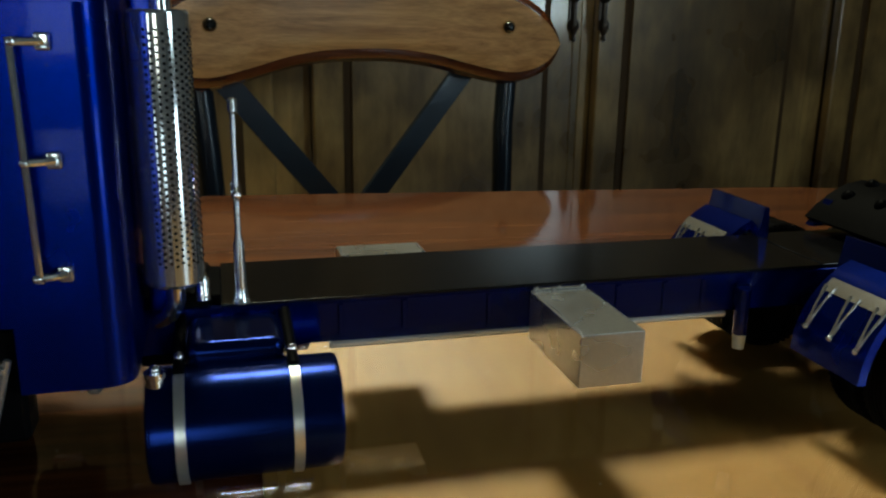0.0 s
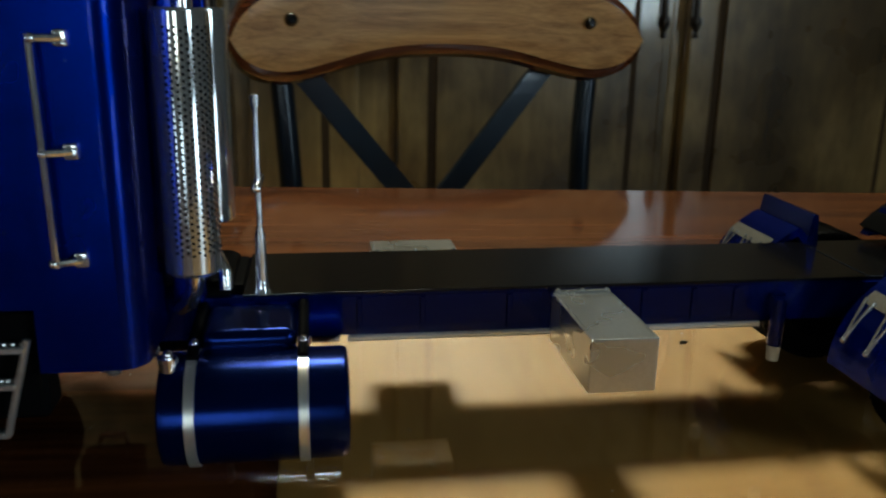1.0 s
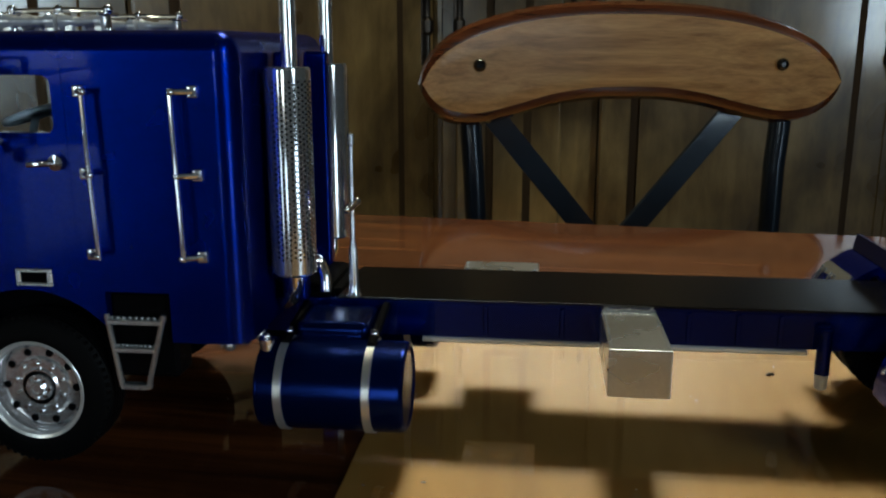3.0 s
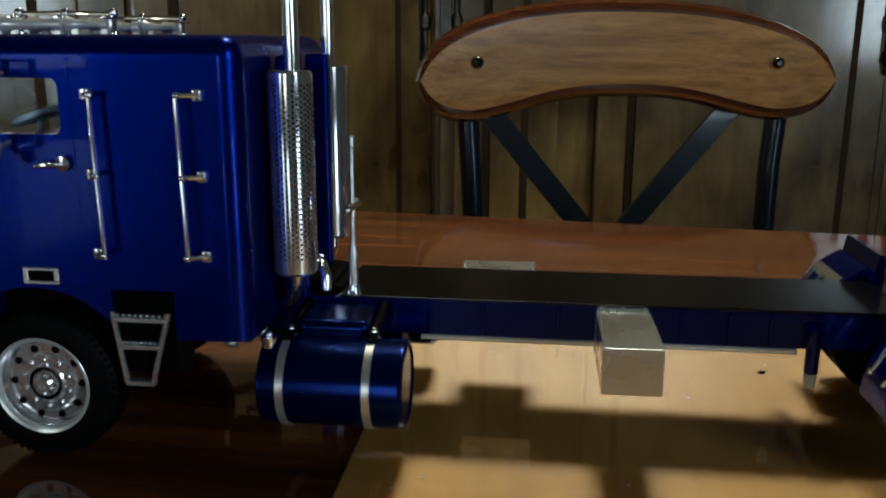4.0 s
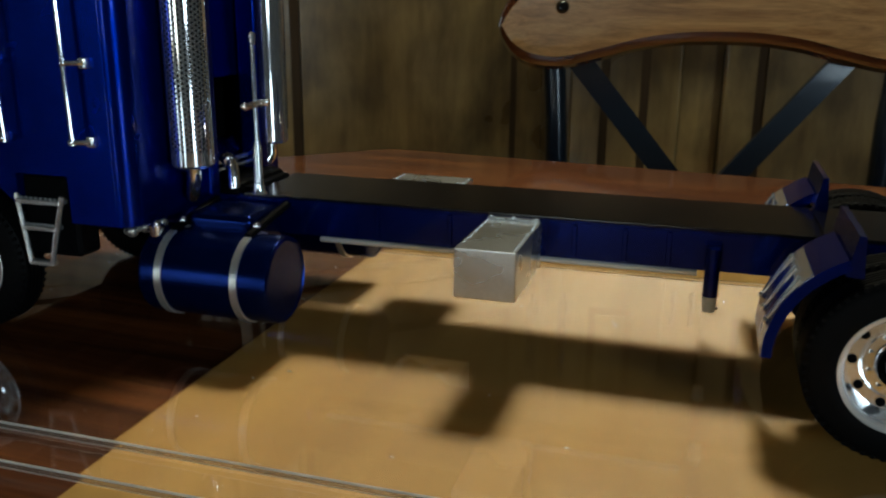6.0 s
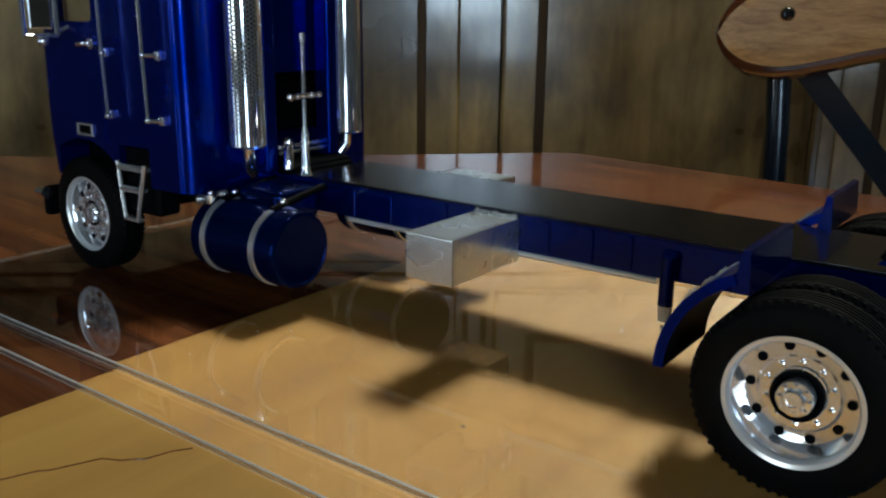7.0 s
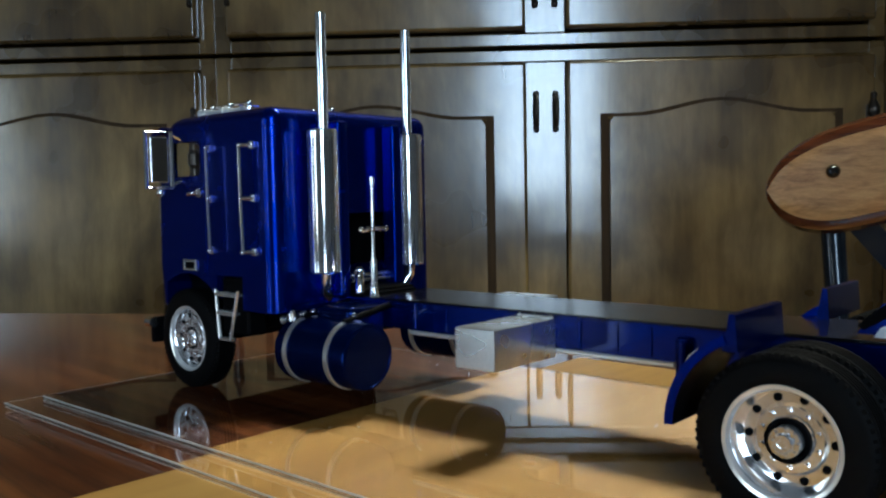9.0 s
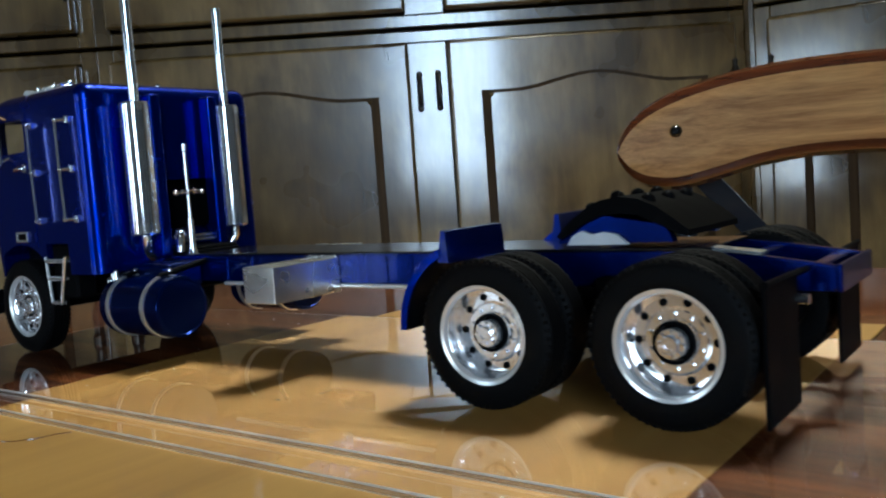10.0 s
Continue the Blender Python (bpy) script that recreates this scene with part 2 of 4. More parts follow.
def lathe(bm, profile, axis_p, axis_d, seg=40, u=MM):
    """Turns (radius, along) pairs about an axis."""
    p, d = Vector(axis_p) * u, Vector(axis_d).normalized()
    a = d.orthogonal().normalized()
    b = d.cross(a)
    rings = []
    for r, h in profile:
        rings.append([bm.verts.new(p + d * h * u + (a * math.cos(2 * math.pi * k / seg) + b * math.sin(2 * math.pi * k / seg)) * r * u) for k in range(seg)])
    for i in range(len(rings) - 1):
        for k in range(seg):
            k2 = (k + 1) % seg
            bm.faces.new((rings[i][k], rings[i][k2], rings[i + 1][k2], rings[i + 1][k]))
    return rings


def tube(bm, pts, r, seg=10, u=MM):
    """A round rod along a line of points, with capped ends."""
    P = [Vector(p) * u for p in pts]
    rings = []
    a = None
    for i, p in enumerate(P):
        d = (P[min(i + 1, len(P) - 1)] - P[max(i - 1, 0)]).normalized()
        a = d.orthogonal() if a is None else a - d * a.dot(d)
        a.normalize()
        b = d.cross(a)
        rings.append([bm.verts.new(p + (a * math.cos(2 * math.pi * k / seg) + b * math.sin(2 * math.pi * k / seg)) * r * u) for k in range(seg)])
    for i in range(len(rings) - 1):
        for k in range(seg):
            k2 = (k + 1) % seg
            bm.faces.new((rings[i][k], rings[i][k2], rings[i + 1][k2], rings[i + 1][k]))
    bm.faces.new(rings[0])
    bm.faces.new(rings[-1][::-1])


def prism(bm, pts, y0, y1, axis=1, u=MM):
    """Extrudes a polygon given in the two other axes along one axis."""
    def co(a, b, h):
        return Vector({0: (h, a, b), 1: (a, h, b), 2: (a, b, h)}[axis]) * u
    A = [bm.verts.new(co(a, b, y0)) for a, b in pts]
    B = [bm.verts.new(co(a, b, y1)) for a, b in pts]
    n = len(pts)
    bm.faces.new(A)
    bm.faces.new(B[::-1])
    for i in range(n):
        j = (i + 1) % n
        bm.faces.new((A[i], B[i], B[j], A[j]))
    return A + B


def arc(cx, cz, r, a0, a1, n):
    return [(cx + r * math.cos(radians(a0 + (a1 - a0) * i / n)), cz + r * math.sin(radians(a0 + (a1 - a0) * i / n))) for i in range(n + 1)]


def B_():
    return bmesh.new()


# ---- room ----
def wall(name, x0, x1, y0, y1, z0, z1, mat, label, holes=None):
    bm = B_()
    if holes:
        hx0, hx1, hz0, hz1 = holes
        box(bm, x0, hx0, y0, y1, z0, z1, u=1)
        box(bm, hx1, x1, y0, y1, z0, z1, u=1)
        box(bm, hx0, hx1, y0, y1, z0, hz0, u=1)
        box(bm, hx0, hx1, y0, y1, hz1, z1, u=1)
    else:
        box(bm, x0, x1, y0, y1, z0, z1, u=1)
    ob = mesh_ob(name, bm, mat, None, False)
    return tagged(ob, label, "wall", kind="structure")


WX0, WX1, WY0, WY1 = -2.9, 2.3, -5.0, 1.575
# the north-west wall stands at an angle of 35 degrees between the west and the north wall
B_TURN, B_DIST = 35.0, 0.95
B_N = Vector((-math.sin(radians(B_TURN)), math.cos(radians(B_TURN)), 0))
B_T = Vector((math.cos(radians(B_TURN)), math.sin(radians(B_TURN)), 0))


def on_b(along, out):
    """A point beside the angled run: along it, and out behind its front."""
    return B_T * along + B_N * (B_DIST + out)


def b_at_x(x, out):
    return Vector((x, (B_DIST + out - B_N.x * x) / B_N.y, 0))


def b_at_y(y, out):
    return Vector(((B_DIST + out - B_N.y * y) / B_N.x, y, 0))


NW0, NW1 = b_at_x(WX0, 0.42), b_at_y(WY1, 0.42)
OUT0, OUT1 = b_at_x(WX0 - 0.12, 0.54), b_at_y(WY1 + 0.12, 0.54)
FOOT = [(WX0 - 0.12, WY0 - 0.14), (WX1 + 0.12, WY0 - 0.14), (WX1 + 0.12, WY1 + 0.12), (OUT1.x, OUT1.y), (OUT0.x, OUT0.y)]
wall("wall_north", NW1.x, WX1 + 0.12, WY1, WY1 + 0.12, FLOOR_Z, CEIL_Z, M_WALL, "beige plastered wall behind the cabinets")
bm = B_()
prism(bm, [(NW0.x, NW0.y), (NW1.x, NW1.y), (NW1.x, WY1 + 0.12), (OUT1.x, OUT1.y), (OUT0.x, OUT0.y), (WX0 - 0.12, NW0.y)], FLOOR_Z, CEIL_Z, 2, u=1)
tagged(mesh_ob("wall_northwest", bm, M_WALL, None, False), "beige plastered angled wall behind the cabinets", "wall", kind="structure")
wall("wall_south", WX0 - 0.12, WX1 + 0.12, WY0 - 0.14, WY0, FLOOR_Z, CEIL_Z, M_WALL, "beige plastered wall with a window opening", (-1.5, -0.4, -0.20, 1.00))
E_Y, E_Z, E_W, E_H = -2.42, 0.76, 0.56, 0.76
bm = B_()
for y0, y1, z0, z1 in ((WY0, E_Y - E_W, FLOOR_Z, CEIL_Z), (E_Y + E_W, WY1, FLOOR_Z, CEIL_Z), (E_Y - E_W, E_Y + E_W, FLOOR_Z, E_Z - E_H), (E_Y - E_W, E_Y + E_W, E_Z + E_H, CEIL_Z)):
    box(bm, WX1, WX1 + 0.12, y0, y1, z0, z1, u=1)
tagged(mesh_ob("wall_east", bm, M_WALL, None, False), "beige plastered side wall with a window opening", "wall", kind="structure")
bm = B_()
for y0, y1, z0, z1 in ((WY0, -4.70, FLOOR_Z, CEIL_Z), (-3.40, NW0.y, FLOOR_Z, CEIL_Z), (-4.70, -3.40, FLOOR_Z, -0.15), (-4.70, -3.40, 1.05, CEIL_Z)):
    box(bm, WX0 - 0.12, WX0, y0, y1, z0, z1, u=1)
tagged(mesh_ob("wall_west", bm, M_WALL, None, False), "beige plastered side wall with a window opening", "wall", kind="structure")
bm = B_()
prism(bm, FOOT, FLOOR_Z - 0.1, FLOOR_Z, 2, u=1)
tagged(mesh_ob("floor", bm, M_FLOOR, None, False), "dark brown wooden floor of the dining room", "floor", kind="structure")
bm = B_()
prism(bm, FOOT, CEIL_Z, CEIL_Z + 0.1, 2, u=1)
tagged(mesh_ob("ceiling", bm, M_CEIL, None, False), "plain brown painted ceiling", "ceiling", kind="structure")



def window(name, m, w=0.65, h=0.675):
    win = thing(name, "unseen white framed daylight window in the plastered wall", "window", m, kind="structure")
    bm = B_()
    for x0, x1, z0, z1 in ((-w, 0.05 - w, -h, h), (w - 0.05, w, -h, h), (0.05 - w, w - 0.05, h - 0.05, h), (0.05 - w, w - 0.05, -h, 0.05 - h), (-0.02, 0.02, 0.05 - h, h - 0.05)):
        box(bm, x0, x1, -0.03, 0.03, z0, z1, 0.004, 1, u=1)
    part("window_frame", bm, M_WHITE, win)
    for s in (-1, 1):
        bm = B_()
        box(bm, *sorted((s * 0.02, s * (w - 0.05))), -0.003, 0.003, 0.05 - h, h - 0.05, u=1)
        pane = part("pane", bm, M_GLASS, win)
        pane.visible_shadow = False


window("window_1", pose(-0.95, WY0 - 0.06, 0.40), 0.55, 0.60)
window("window_3", pose(WX1 + 0.06, E_Y, E_Z, 0, 0, 90), E_W, E_H)
# added west window, an invented source that brightens cab and chrome
window("added_west_window", pose(WX0 - 0.06, -4.05, 0.45, 0, 0, 90), 0.65, 0.60)
lampo = thing("ceiling_lamp", "round ceiling lamp with a warm glowing shade", "lamp", pose(0.15, 0.66, CEIL_Z))
bm = B_()
lathe(bm, [(0.0, -0.001), (0.20, -0.001), (0.20, -0.03), (0.19, -0.035), (0.0, -0.035)], (0, 0, 0), (0, 0, 1), 40, u=1)
part("base_plate", bm, M_WHITE, lampo)
bm = B_()
lathe(bm, [(0.0, -0.036), (0.15, -0.036), (0.16, -0.045), (0.15, -0.062), (0.0, -0.068)], (0, 0, 0), (0, 0, 1), 40, u=1)
part("shade", bm, M_LAMP, lampo, "warm glowing glass shade")

# ---- cabinets along the north and north-west walls ----
CAB_Y, PITCH, X_HINGE, Z_SPLIT = 1.155, 0.495, 0.221, 0.296


def arched(hw, z0, z1, rise, n=14):
    """Outline of a panel whose top edge swells in an arch with shoulders."""
    pts = [(-hw, z0), (hw, z0), (hw, z1)]
    for i in range(n + 1):
        s = 1 - 2 * i / n
        w = max(0.0, 1 - abs(s) / 0.80)
        pts.append((hw * 0.92 * s, z1 + rise * (3 * w * w - 2 * w ** 3)))
    pts.append((-hw, z1))
    return pts


def cabinet_door(parent, xc, hw, z0, z1, side, upper):
    """One overlay door round xc; side: +1 where its pull is towards +x."""
    door = B_()
    box(door, xc - hw, xc + hw, -0.025, -0.003, z0, z1, 0.005, 3, u=1)
    d = part("door", door, M_CAB, parent)
    rise = 0.020 if hw > 0.16 else 0.0
    pz0, pz1 = z0 + 0.070, z1 - (0.085 if upper else 0.083)
    # flat strip in darker wood; its colour gives the shade of the routed groove
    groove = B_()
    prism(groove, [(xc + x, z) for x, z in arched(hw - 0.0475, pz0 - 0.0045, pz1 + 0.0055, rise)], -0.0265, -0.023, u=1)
    part("groove_shade_strip", groove, M_CAB_DARK, d, "dark strip painted for the shade in the panel groove")
    pan = B_()
    prism(pan, [(xc + x, z) for x, z in arched(hw - 0.0525, pz0, pz1, rise)], -0.0315, -0.023, u=1)
    es = [e for e in pan.edges if all(v.co.y < -0.0312 for v in e.verts)]
    bmesh.ops.bevel(pan, geom=es, offset=0.008, segments=4, affect="EDGES")
    part("raised_panel", pan, M_CAB, d)
    # long ornate hinges at the outer edge
    for zz in (z0 + 0.12, z1 - 0.132):
        g = B_()
        gx = xc - side * (hw - 0.006)
        lathe(g, [(0.0, -0.078), (0.0045, -0.074), (0.003, -0.066), (0.0085, -0.055), (0.0085, -0.046), (0.0045, -0.040), (0.0045, -0.014), (0.0095, -0.008), (0.0095, 0.008), (0.0045, 0.014), (0.0045, 0.040), (0.0085, 0.046), (0.0085, 0.055), (0.003, 0.066), (0.0045, 0.074), (0.0, 0.078)], (gx, -0.030, zz), (0, 0, 1), 14, u=1)
        box(g, gx - 0.009, gx + 0.006, -0.0275, -0.024, zz - 0.058, zz + 0.058, 0.001, 1, u=1)
        part("hinge", g, M_IRON, d, "long ornate dark bronze hinge")


def bail_pull(parent, hx, hz):
    h = B_()
    box(h, hx - 0.0045, hx + 0.0045, -0.0045, -0.002, hz - 0.028, hz + 0.028, 0.0012, 1, u=1)
    for k in (-1, 1):
        cyl(h, (hx, -0.003, hz + k * 0.021), (hx, -0.018, hz + k * 0.020), 0.0032, 12, u=1)
        ball(h, (hx, -0.005, hz + k * 0.026), 0.0048, u=1)
    tube(h, [(hx, -0.018, hz - 0.021), (hx, -0.025, hz - 0.015), (hx, -0.028, hz), (hx, -0.025, hz + 0.015), (hx, -0.018, hz + 0.021)], 0.0034, 12, u=1)
    part("handle", h, M_IRON, parent, "small dark bronze bail pull")


def cabinet_unit(wl, wr, z0, z1, upper):
    """A two-door unit; wl and wr: widths on either side of the stile where the doors meet."""
    if upper:
        unit = thing("wall_cabinet", "dark brown varnished upper cabinet with arched panel doors", "cabinet", group="wall of brown cabinets")
    else:
        unit = thing("base_cabinet", "dark brown varnished base cabinet with arched panel doors", "cabinet", group="wall of brown cabinets")
    bm = B_()
    for x0, x1, za, zb in ((-wl, -wl + 0.024, z0, z1), (wr - 0.024, wr, z0, z1), (-0.030, 0.030, z0 + 0.018, z1 - 0.018), (-wl + 0.024, wr - 0.024, z1 - 0.018, z1), (-wl + 0.024, wr - 0.024, z0, z0 + 0.018)):
        box(bm, x0, x1, -0.002, 0.02, za, zb, 0.0015, 1, u=1)
    part("face_frame", bm, M_CAB, unit)
    bm = B_()
    box(bm, -wl + 0.001, wr - 0.001, 0.021, 0.40, z0 + 0.001, z1 - 0.001, u=1)
    part("body", bm, M_CAB_DARK, unit)
    for side, w in ((1, wl), (-1, wr)):
        hw = (w - 0.030 - 0.022) / 2
        cabinet_door(unit, -side * (0.030 + hw), hw, z0 + 0.021, z1 - 0.021, side, upper)
        bail_pull(unit, -side * 0.0145, (z0 + 0.085) if upper else (z1 - 0.092))
    return unit


LOW, HIGH = (FLOOR_Z + 0.09, Z_SPLIT - 0.003, False), (Z_SPLIT + 0.003, CEIL_Z - 0.15, True)
CORNER = b_at_y(CAB_Y, 0.0)
B_MEET = 0.155
B_END = CORNER.dot(B_T)


def on_run(along):
    p = on_b(along, 0.0)
    return pose(p.x, p.y, 0, 0, 0, B_TURN)


for rows in (LOW, HIGH):
    full = cabinet_unit(PITCH, PITCH, *rows)
    full.matrix_world = pose(X_HINGE + 2 * PITCH, CAB_Y, 0)
    for k in (1, 2):
        copy_thing(full, on_run(B_MEET - 2 * PITCH * k))
    cabinet_unit(X_HINGE - CORNER.x - 0.008, PITCH, *rows).matrix_world = pose(X_HINGE, CAB_Y, 0)
    cabinet_unit(PITCH, B_END - B_MEET - 0.008, *rows).matrix_world = on_run(B_MEET)
    wide = (WX1 - 0.006 - X_HINGE - 3 * PITCH) / 2
    cabinet_unit(wide, wide, *rows).matrix_world = pose(X_HINGE + 3 * PITCH + wide, CAB_Y, 0)
# strips that close the runs, the plinth and the cornice
B_LAST = B_MEET - 5 * PITCH
bm = B_()
prism(bm, [(p.x, p.y) for p in (b_at_y(CAB_Y + 0.03, 0.03), on_b(B_END - 0.0079, 0.03), on_b(B_END - 0.0079, -0.004), b_at_y(CAB_Y - 0.004, -0.004), Vector((CORNER.x + 0.0079, CAB_Y - 0.004, 0)), Vector((CORNER.x + 0.0079, CAB_Y + 0.03, 0)))], FLOOR_Z + 0.09, CEIL_Z - 0.15, 2, u=1)
tagged(mesh_ob("trim", bm, M_CAB, None, False), "brown wooden strip in the angle of the cabinets", "trim", kind="structure")
bm = B_()
end = b_at_x(WX0 + 0.004, -0.002)
prism(bm, [(p.x, p.y) for p in (end, on_b(B_LAST - 0.003, -0.002), on_b(B_LAST - 0.003, 0.40), b_at_x(WX0 + 0.004, 0.40))], FLOOR_Z, CEIL_Z - 0.15, 2, u=1)
tagged(mesh_ob("trim", bm, M_CAB, None, False), "brown wooden end panel beside the cabinets", "trim", kind="structure")


def along_runs(front, z0, z1, mat, name, label, category):
    """A band that follows both runs from the end panel to the east wall."""
    a, c = on_b(B_LAST, front), b_at_y(CAB_Y + front, front)
    d, e = on_b(B_LAST, 0.41), b_at_y(WY1 - 0.004, 0.41)
    bm = B_()
    prism(bm, [(a.x, a.y), (c.x, c.y), (WX1 - 0.005, CAB_Y + front), (WX1 - 0.005, WY1 - 0.004), (e.x, e.y), (d.x, d.y)], z0, z1, 2, u=1)
    tagged(mesh_ob(name, bm, mat, None, False), label, category, kind="structure")


along_runs(0.06, FLOOR_Z, FLOOR_Z + 0.088, M_CAB_DARK, "baseboard", "dark plinth under the base cabinets", "plinth")
along_runs(-0.02, CEIL_Z - 0.147, CEIL_Z - 0.002, M_CAB, "trim", "brown wooden cornice above the upper cabinets", "trim")

# ---- dining table ----
T_TURN = -8.0
table = thing("dining_table", "glossy cherry-brown wooden dining table with square legs", "table", pose(0.12, 0.333, 0, 0, 0, T_TURN))
# a long top with clipped corners
TOP_EDGE = [(-0.04, 0.352), (-0.29, 0.137), (-0.95, -0.208), (-1.02, -0.62), (-0.55, -0.78), (0.70, -0.72), (1.02, -0.50), (0.98, -0.02), (0.42, 0.268)]
bm = B_()
back = table.matrix_world.inverted()
prism(bm, [(back @ Vector((x, y, 0))).xy[:] for x, y in TOP_EDGE], TABLE_Z - 0.028, TABLE_Z, 2, u=1)
bmesh.ops.recalc_face_normals(bm, faces=bm.faces)
bmesh.ops.bevel(bm, geom=list(bm.edges), offset=0.006, segments=3, affect="EDGES")
part("tabletop", bm, M_TABLE, table)
for x in (-0.85, 0.70):
    for y in (-0.92, -0.40):
        bm = B_()
        box(bm, x - 0.035, x + 0.035, y - 0.035, y + 0.035, FLOOR_Z, TABLE_Z - 0.029, 0.004, 2, u=1)
        part("leg", bm, M_TABLE, table)
bm = B_()
for x0, x1, y0, y1 in ((-0.81, 0.66, -0.93, -0.91), (-0.81, 0.66, -0.41, -0.39), (-0.86, -0.84, -0.88, -0.44), (0.69, 0.71, -0.88, -0.44)):
    box(bm, x0, x1, y0, y1, TABLE_Z - 0.11, TABLE_Z - 0.029, 0.002, 1, u=1)
part("apron", bm, M_TABLE, table)

TRUCK = pose(0, 0, 0, 0, 0, -4.2)
bm = B_()
box(bm, 29, 261, -330, 128, -5.5, -4.5, 0.3, 1)
sheet = mesh_ob("pale_board", bm, M_BOARD, None)
sheet.matrix_world = TRUCK
tagged(sheet, "thin pale tan wooden board lying flat on the table", "board")
bm = B_()
tube(bm, [(50, -146, -4.52), (57.9, -132.4, -4.5), (60.5, -126, -4.5), (62.5, -123.8, -4.5), (66.6, -114.3, -4.5), (70.5, -112.4, -4.5), (74.5, -108.1, -4.5), (76, -103, -4.5), (78.6, -99, -4.52)], 0.22, 6)
part("crack", bm, M_EDGE, sheet, "thin dark crack in the board")
base = thing("display_base", "clear acrylic display base with a stepped edge on the table", "display base", TRUCK)


def acrylic(name, dims, label=""):
    bm = B_()
    box(bm, *dims, 0.5, 3)
    bm.normal_update()
    for f in bm.faces:
        f.material_index = 0 if f.normal.z > 0.95 else (2 if f.normal.z < -0.95 else (1 if abs(f.normal.z) < 0.15 else 3))
    return part(name, bm, [M_ACRYL, M_EDGE_ACRYL, M_CONTACT, M_BEVEL], base, label)


pl = acrylic("top_plate", (-88, 300, -87, 74, -2.15, 0.0))
lower = acrylic("lower_plate", (-98, 310, -98, 85, -4.45, -2.2), "wider clear acrylic lower plate")
for o in (pl, lower):
    o.visible_shadow = False

rng = random.Random(5)
bm = B_()
for _ in range(34):
    x, y, r = rng.uniform(-60, 240), rng.uniform(-84, 60), rng.choice((0.14, 0.18, 0.22, 0.34))
    vs = ball(bm, (x, y, r * 0.35), r, seg=6)
    bmesh.ops.scale(bm, vec=(rng.uniform(0.8, 2.4), rng.uniform(0.6, 1.2), 0.4), space=Matrix.Translation((-x * MM, -y * MM, 0)), verts=vs)
dust = mesh_ob("dust", bm, M_SILVER, None)
dust.matrix_world = TRUCK
tagged(dust, "fine pale dust specks on the clear base", "dust", kind="stuff")
bm = B_()
for dx, dy, r in ((0, 0, 0.8), (1.1, 0.3, 0.55), (-0.9, -0.2, 0.4)):
    ball(bm, (156.0 + dx, 44.0 + dy, 0.5), r, seg=8)
crumb = mesh_ob("crumb", bm, M_IRON, None)
crumb.matrix_world = TRUCK
tagged(crumb, "small dark brown crumb on the clear base", "crumb")

# ---- chair beyond the table ----
chair = thing("dining_chair", "dining chair with an oak backrest on dark blue-black steel tubes", "chair", pose(0.196, 0.588, 0.0926, 0, 0, 9))


def bow(x):
    return 0.030 * (x / 0.2) ** 2 * -1.0


def interp(x, table):
    """Catmull-Rom through (x, z) pairs."""
    pts = [(-table[1][0], table[1][1])] + table + [table[-1]]
    for i in range(1, len(pts) - 2):
        (xa, za), (x0, z0), (x1, z1), (xb, zb) = pts[i - 1:i + 3]
        if x <= x1:
            t = (x - x0) / (x1 - x0)
            m0 = (z1 - za) / (x1 - xa) * (x1 - x0)
            m1 = (zb - z0) / max(xb - x0, 1e-6) * (x1 - x0)
            return (2 * t ** 3 - 3 * t * t + 1) * z0 + (t ** 3 - 2 * t * t + t) * m0 + (3 * t * t - 2 * t ** 3) * z1 + (t ** 3 - t * t) * m1
    return table[-1][1]


BACK_TOP = [(0.0, 0.057), (0.05, 0.0555), (0.10, 0.049), (0.14, 0.038), (0.165, 0.026), (0.180, 0.013), (0.189, -0.002), (0.1930, -0.016)]
BACK_LOW = [(0.0, -0.032), (0.035, -0.033), (0.07, -0.038), (0.105, -0.047), (0.14, -0.054), (0.165, -0.051), (0.180, -0.042), (0.189, -0.029), (0.1930, -0.016)]


def backrest():
    """Lofted along its width: a thick board with rounded rim, bowed round the sitter."""
    bm = B_()
    xs = [0.1930 * math.sin(radians(a)) for a in range(-90, 91, 2)]
    sec = [(-1, 0.0), (-0.94, -0.7), (-0.78, -1.0), (-0.4, -1.0), (0.0, -1.0), (0.4, -1.0), (0.78, -1.0), (0.94, -0.7), (1, 0.0), (0.94, 0.7), (0.78, 1.0), (0.0, 1.0), (-0.78, 1.0), (-0.94, 0.7)]
    rings = []
    for x in xs:
        zt, zb = interp(abs(x), BACK_TOP), interp(abs(x), BACK_LOW)
        m, h = (zt + zb) / 2, max((zt - zb) / 2, 0.0004)
        rim = min(0.016, h * 1.3)
        th = 0.0145 * min(1.0, 0.25 + h / 0.012)
        ring = []
        for a, t in sec:
            z = m + h * a
            if abs(a) == 0.78:
                z = m + math.copysign(h - rim * 0.75, a)
            elif abs(a) == 0.94:
                z = m + math.copysign(h - rim * 0.22, a)
            elif abs(a) == 0.4:
                z = m + math.copysign((h - rim * 0.75) * 0.5, a)
            ring.append(bm.verts.new((x, th * t + bow(x), z)))
        rings.append(ring)
    k = len(sec)
    for a, b in zip(rings, rings[1:]):
        for i in range(k):
            j = (i + 1) % k
            f = bm.faces.new((a[i], a[j], b[j], b[i]))
            f.material_index = 0 if (2 <= i <= 5 and abs(a[i].co.x) < 0.191) else 1
    bm.faces.new(rings[0])
    bm.faces.new(rings[-1][::-1])
    for v in bm.verts:
        v.co.x *= 1.02
    return bm


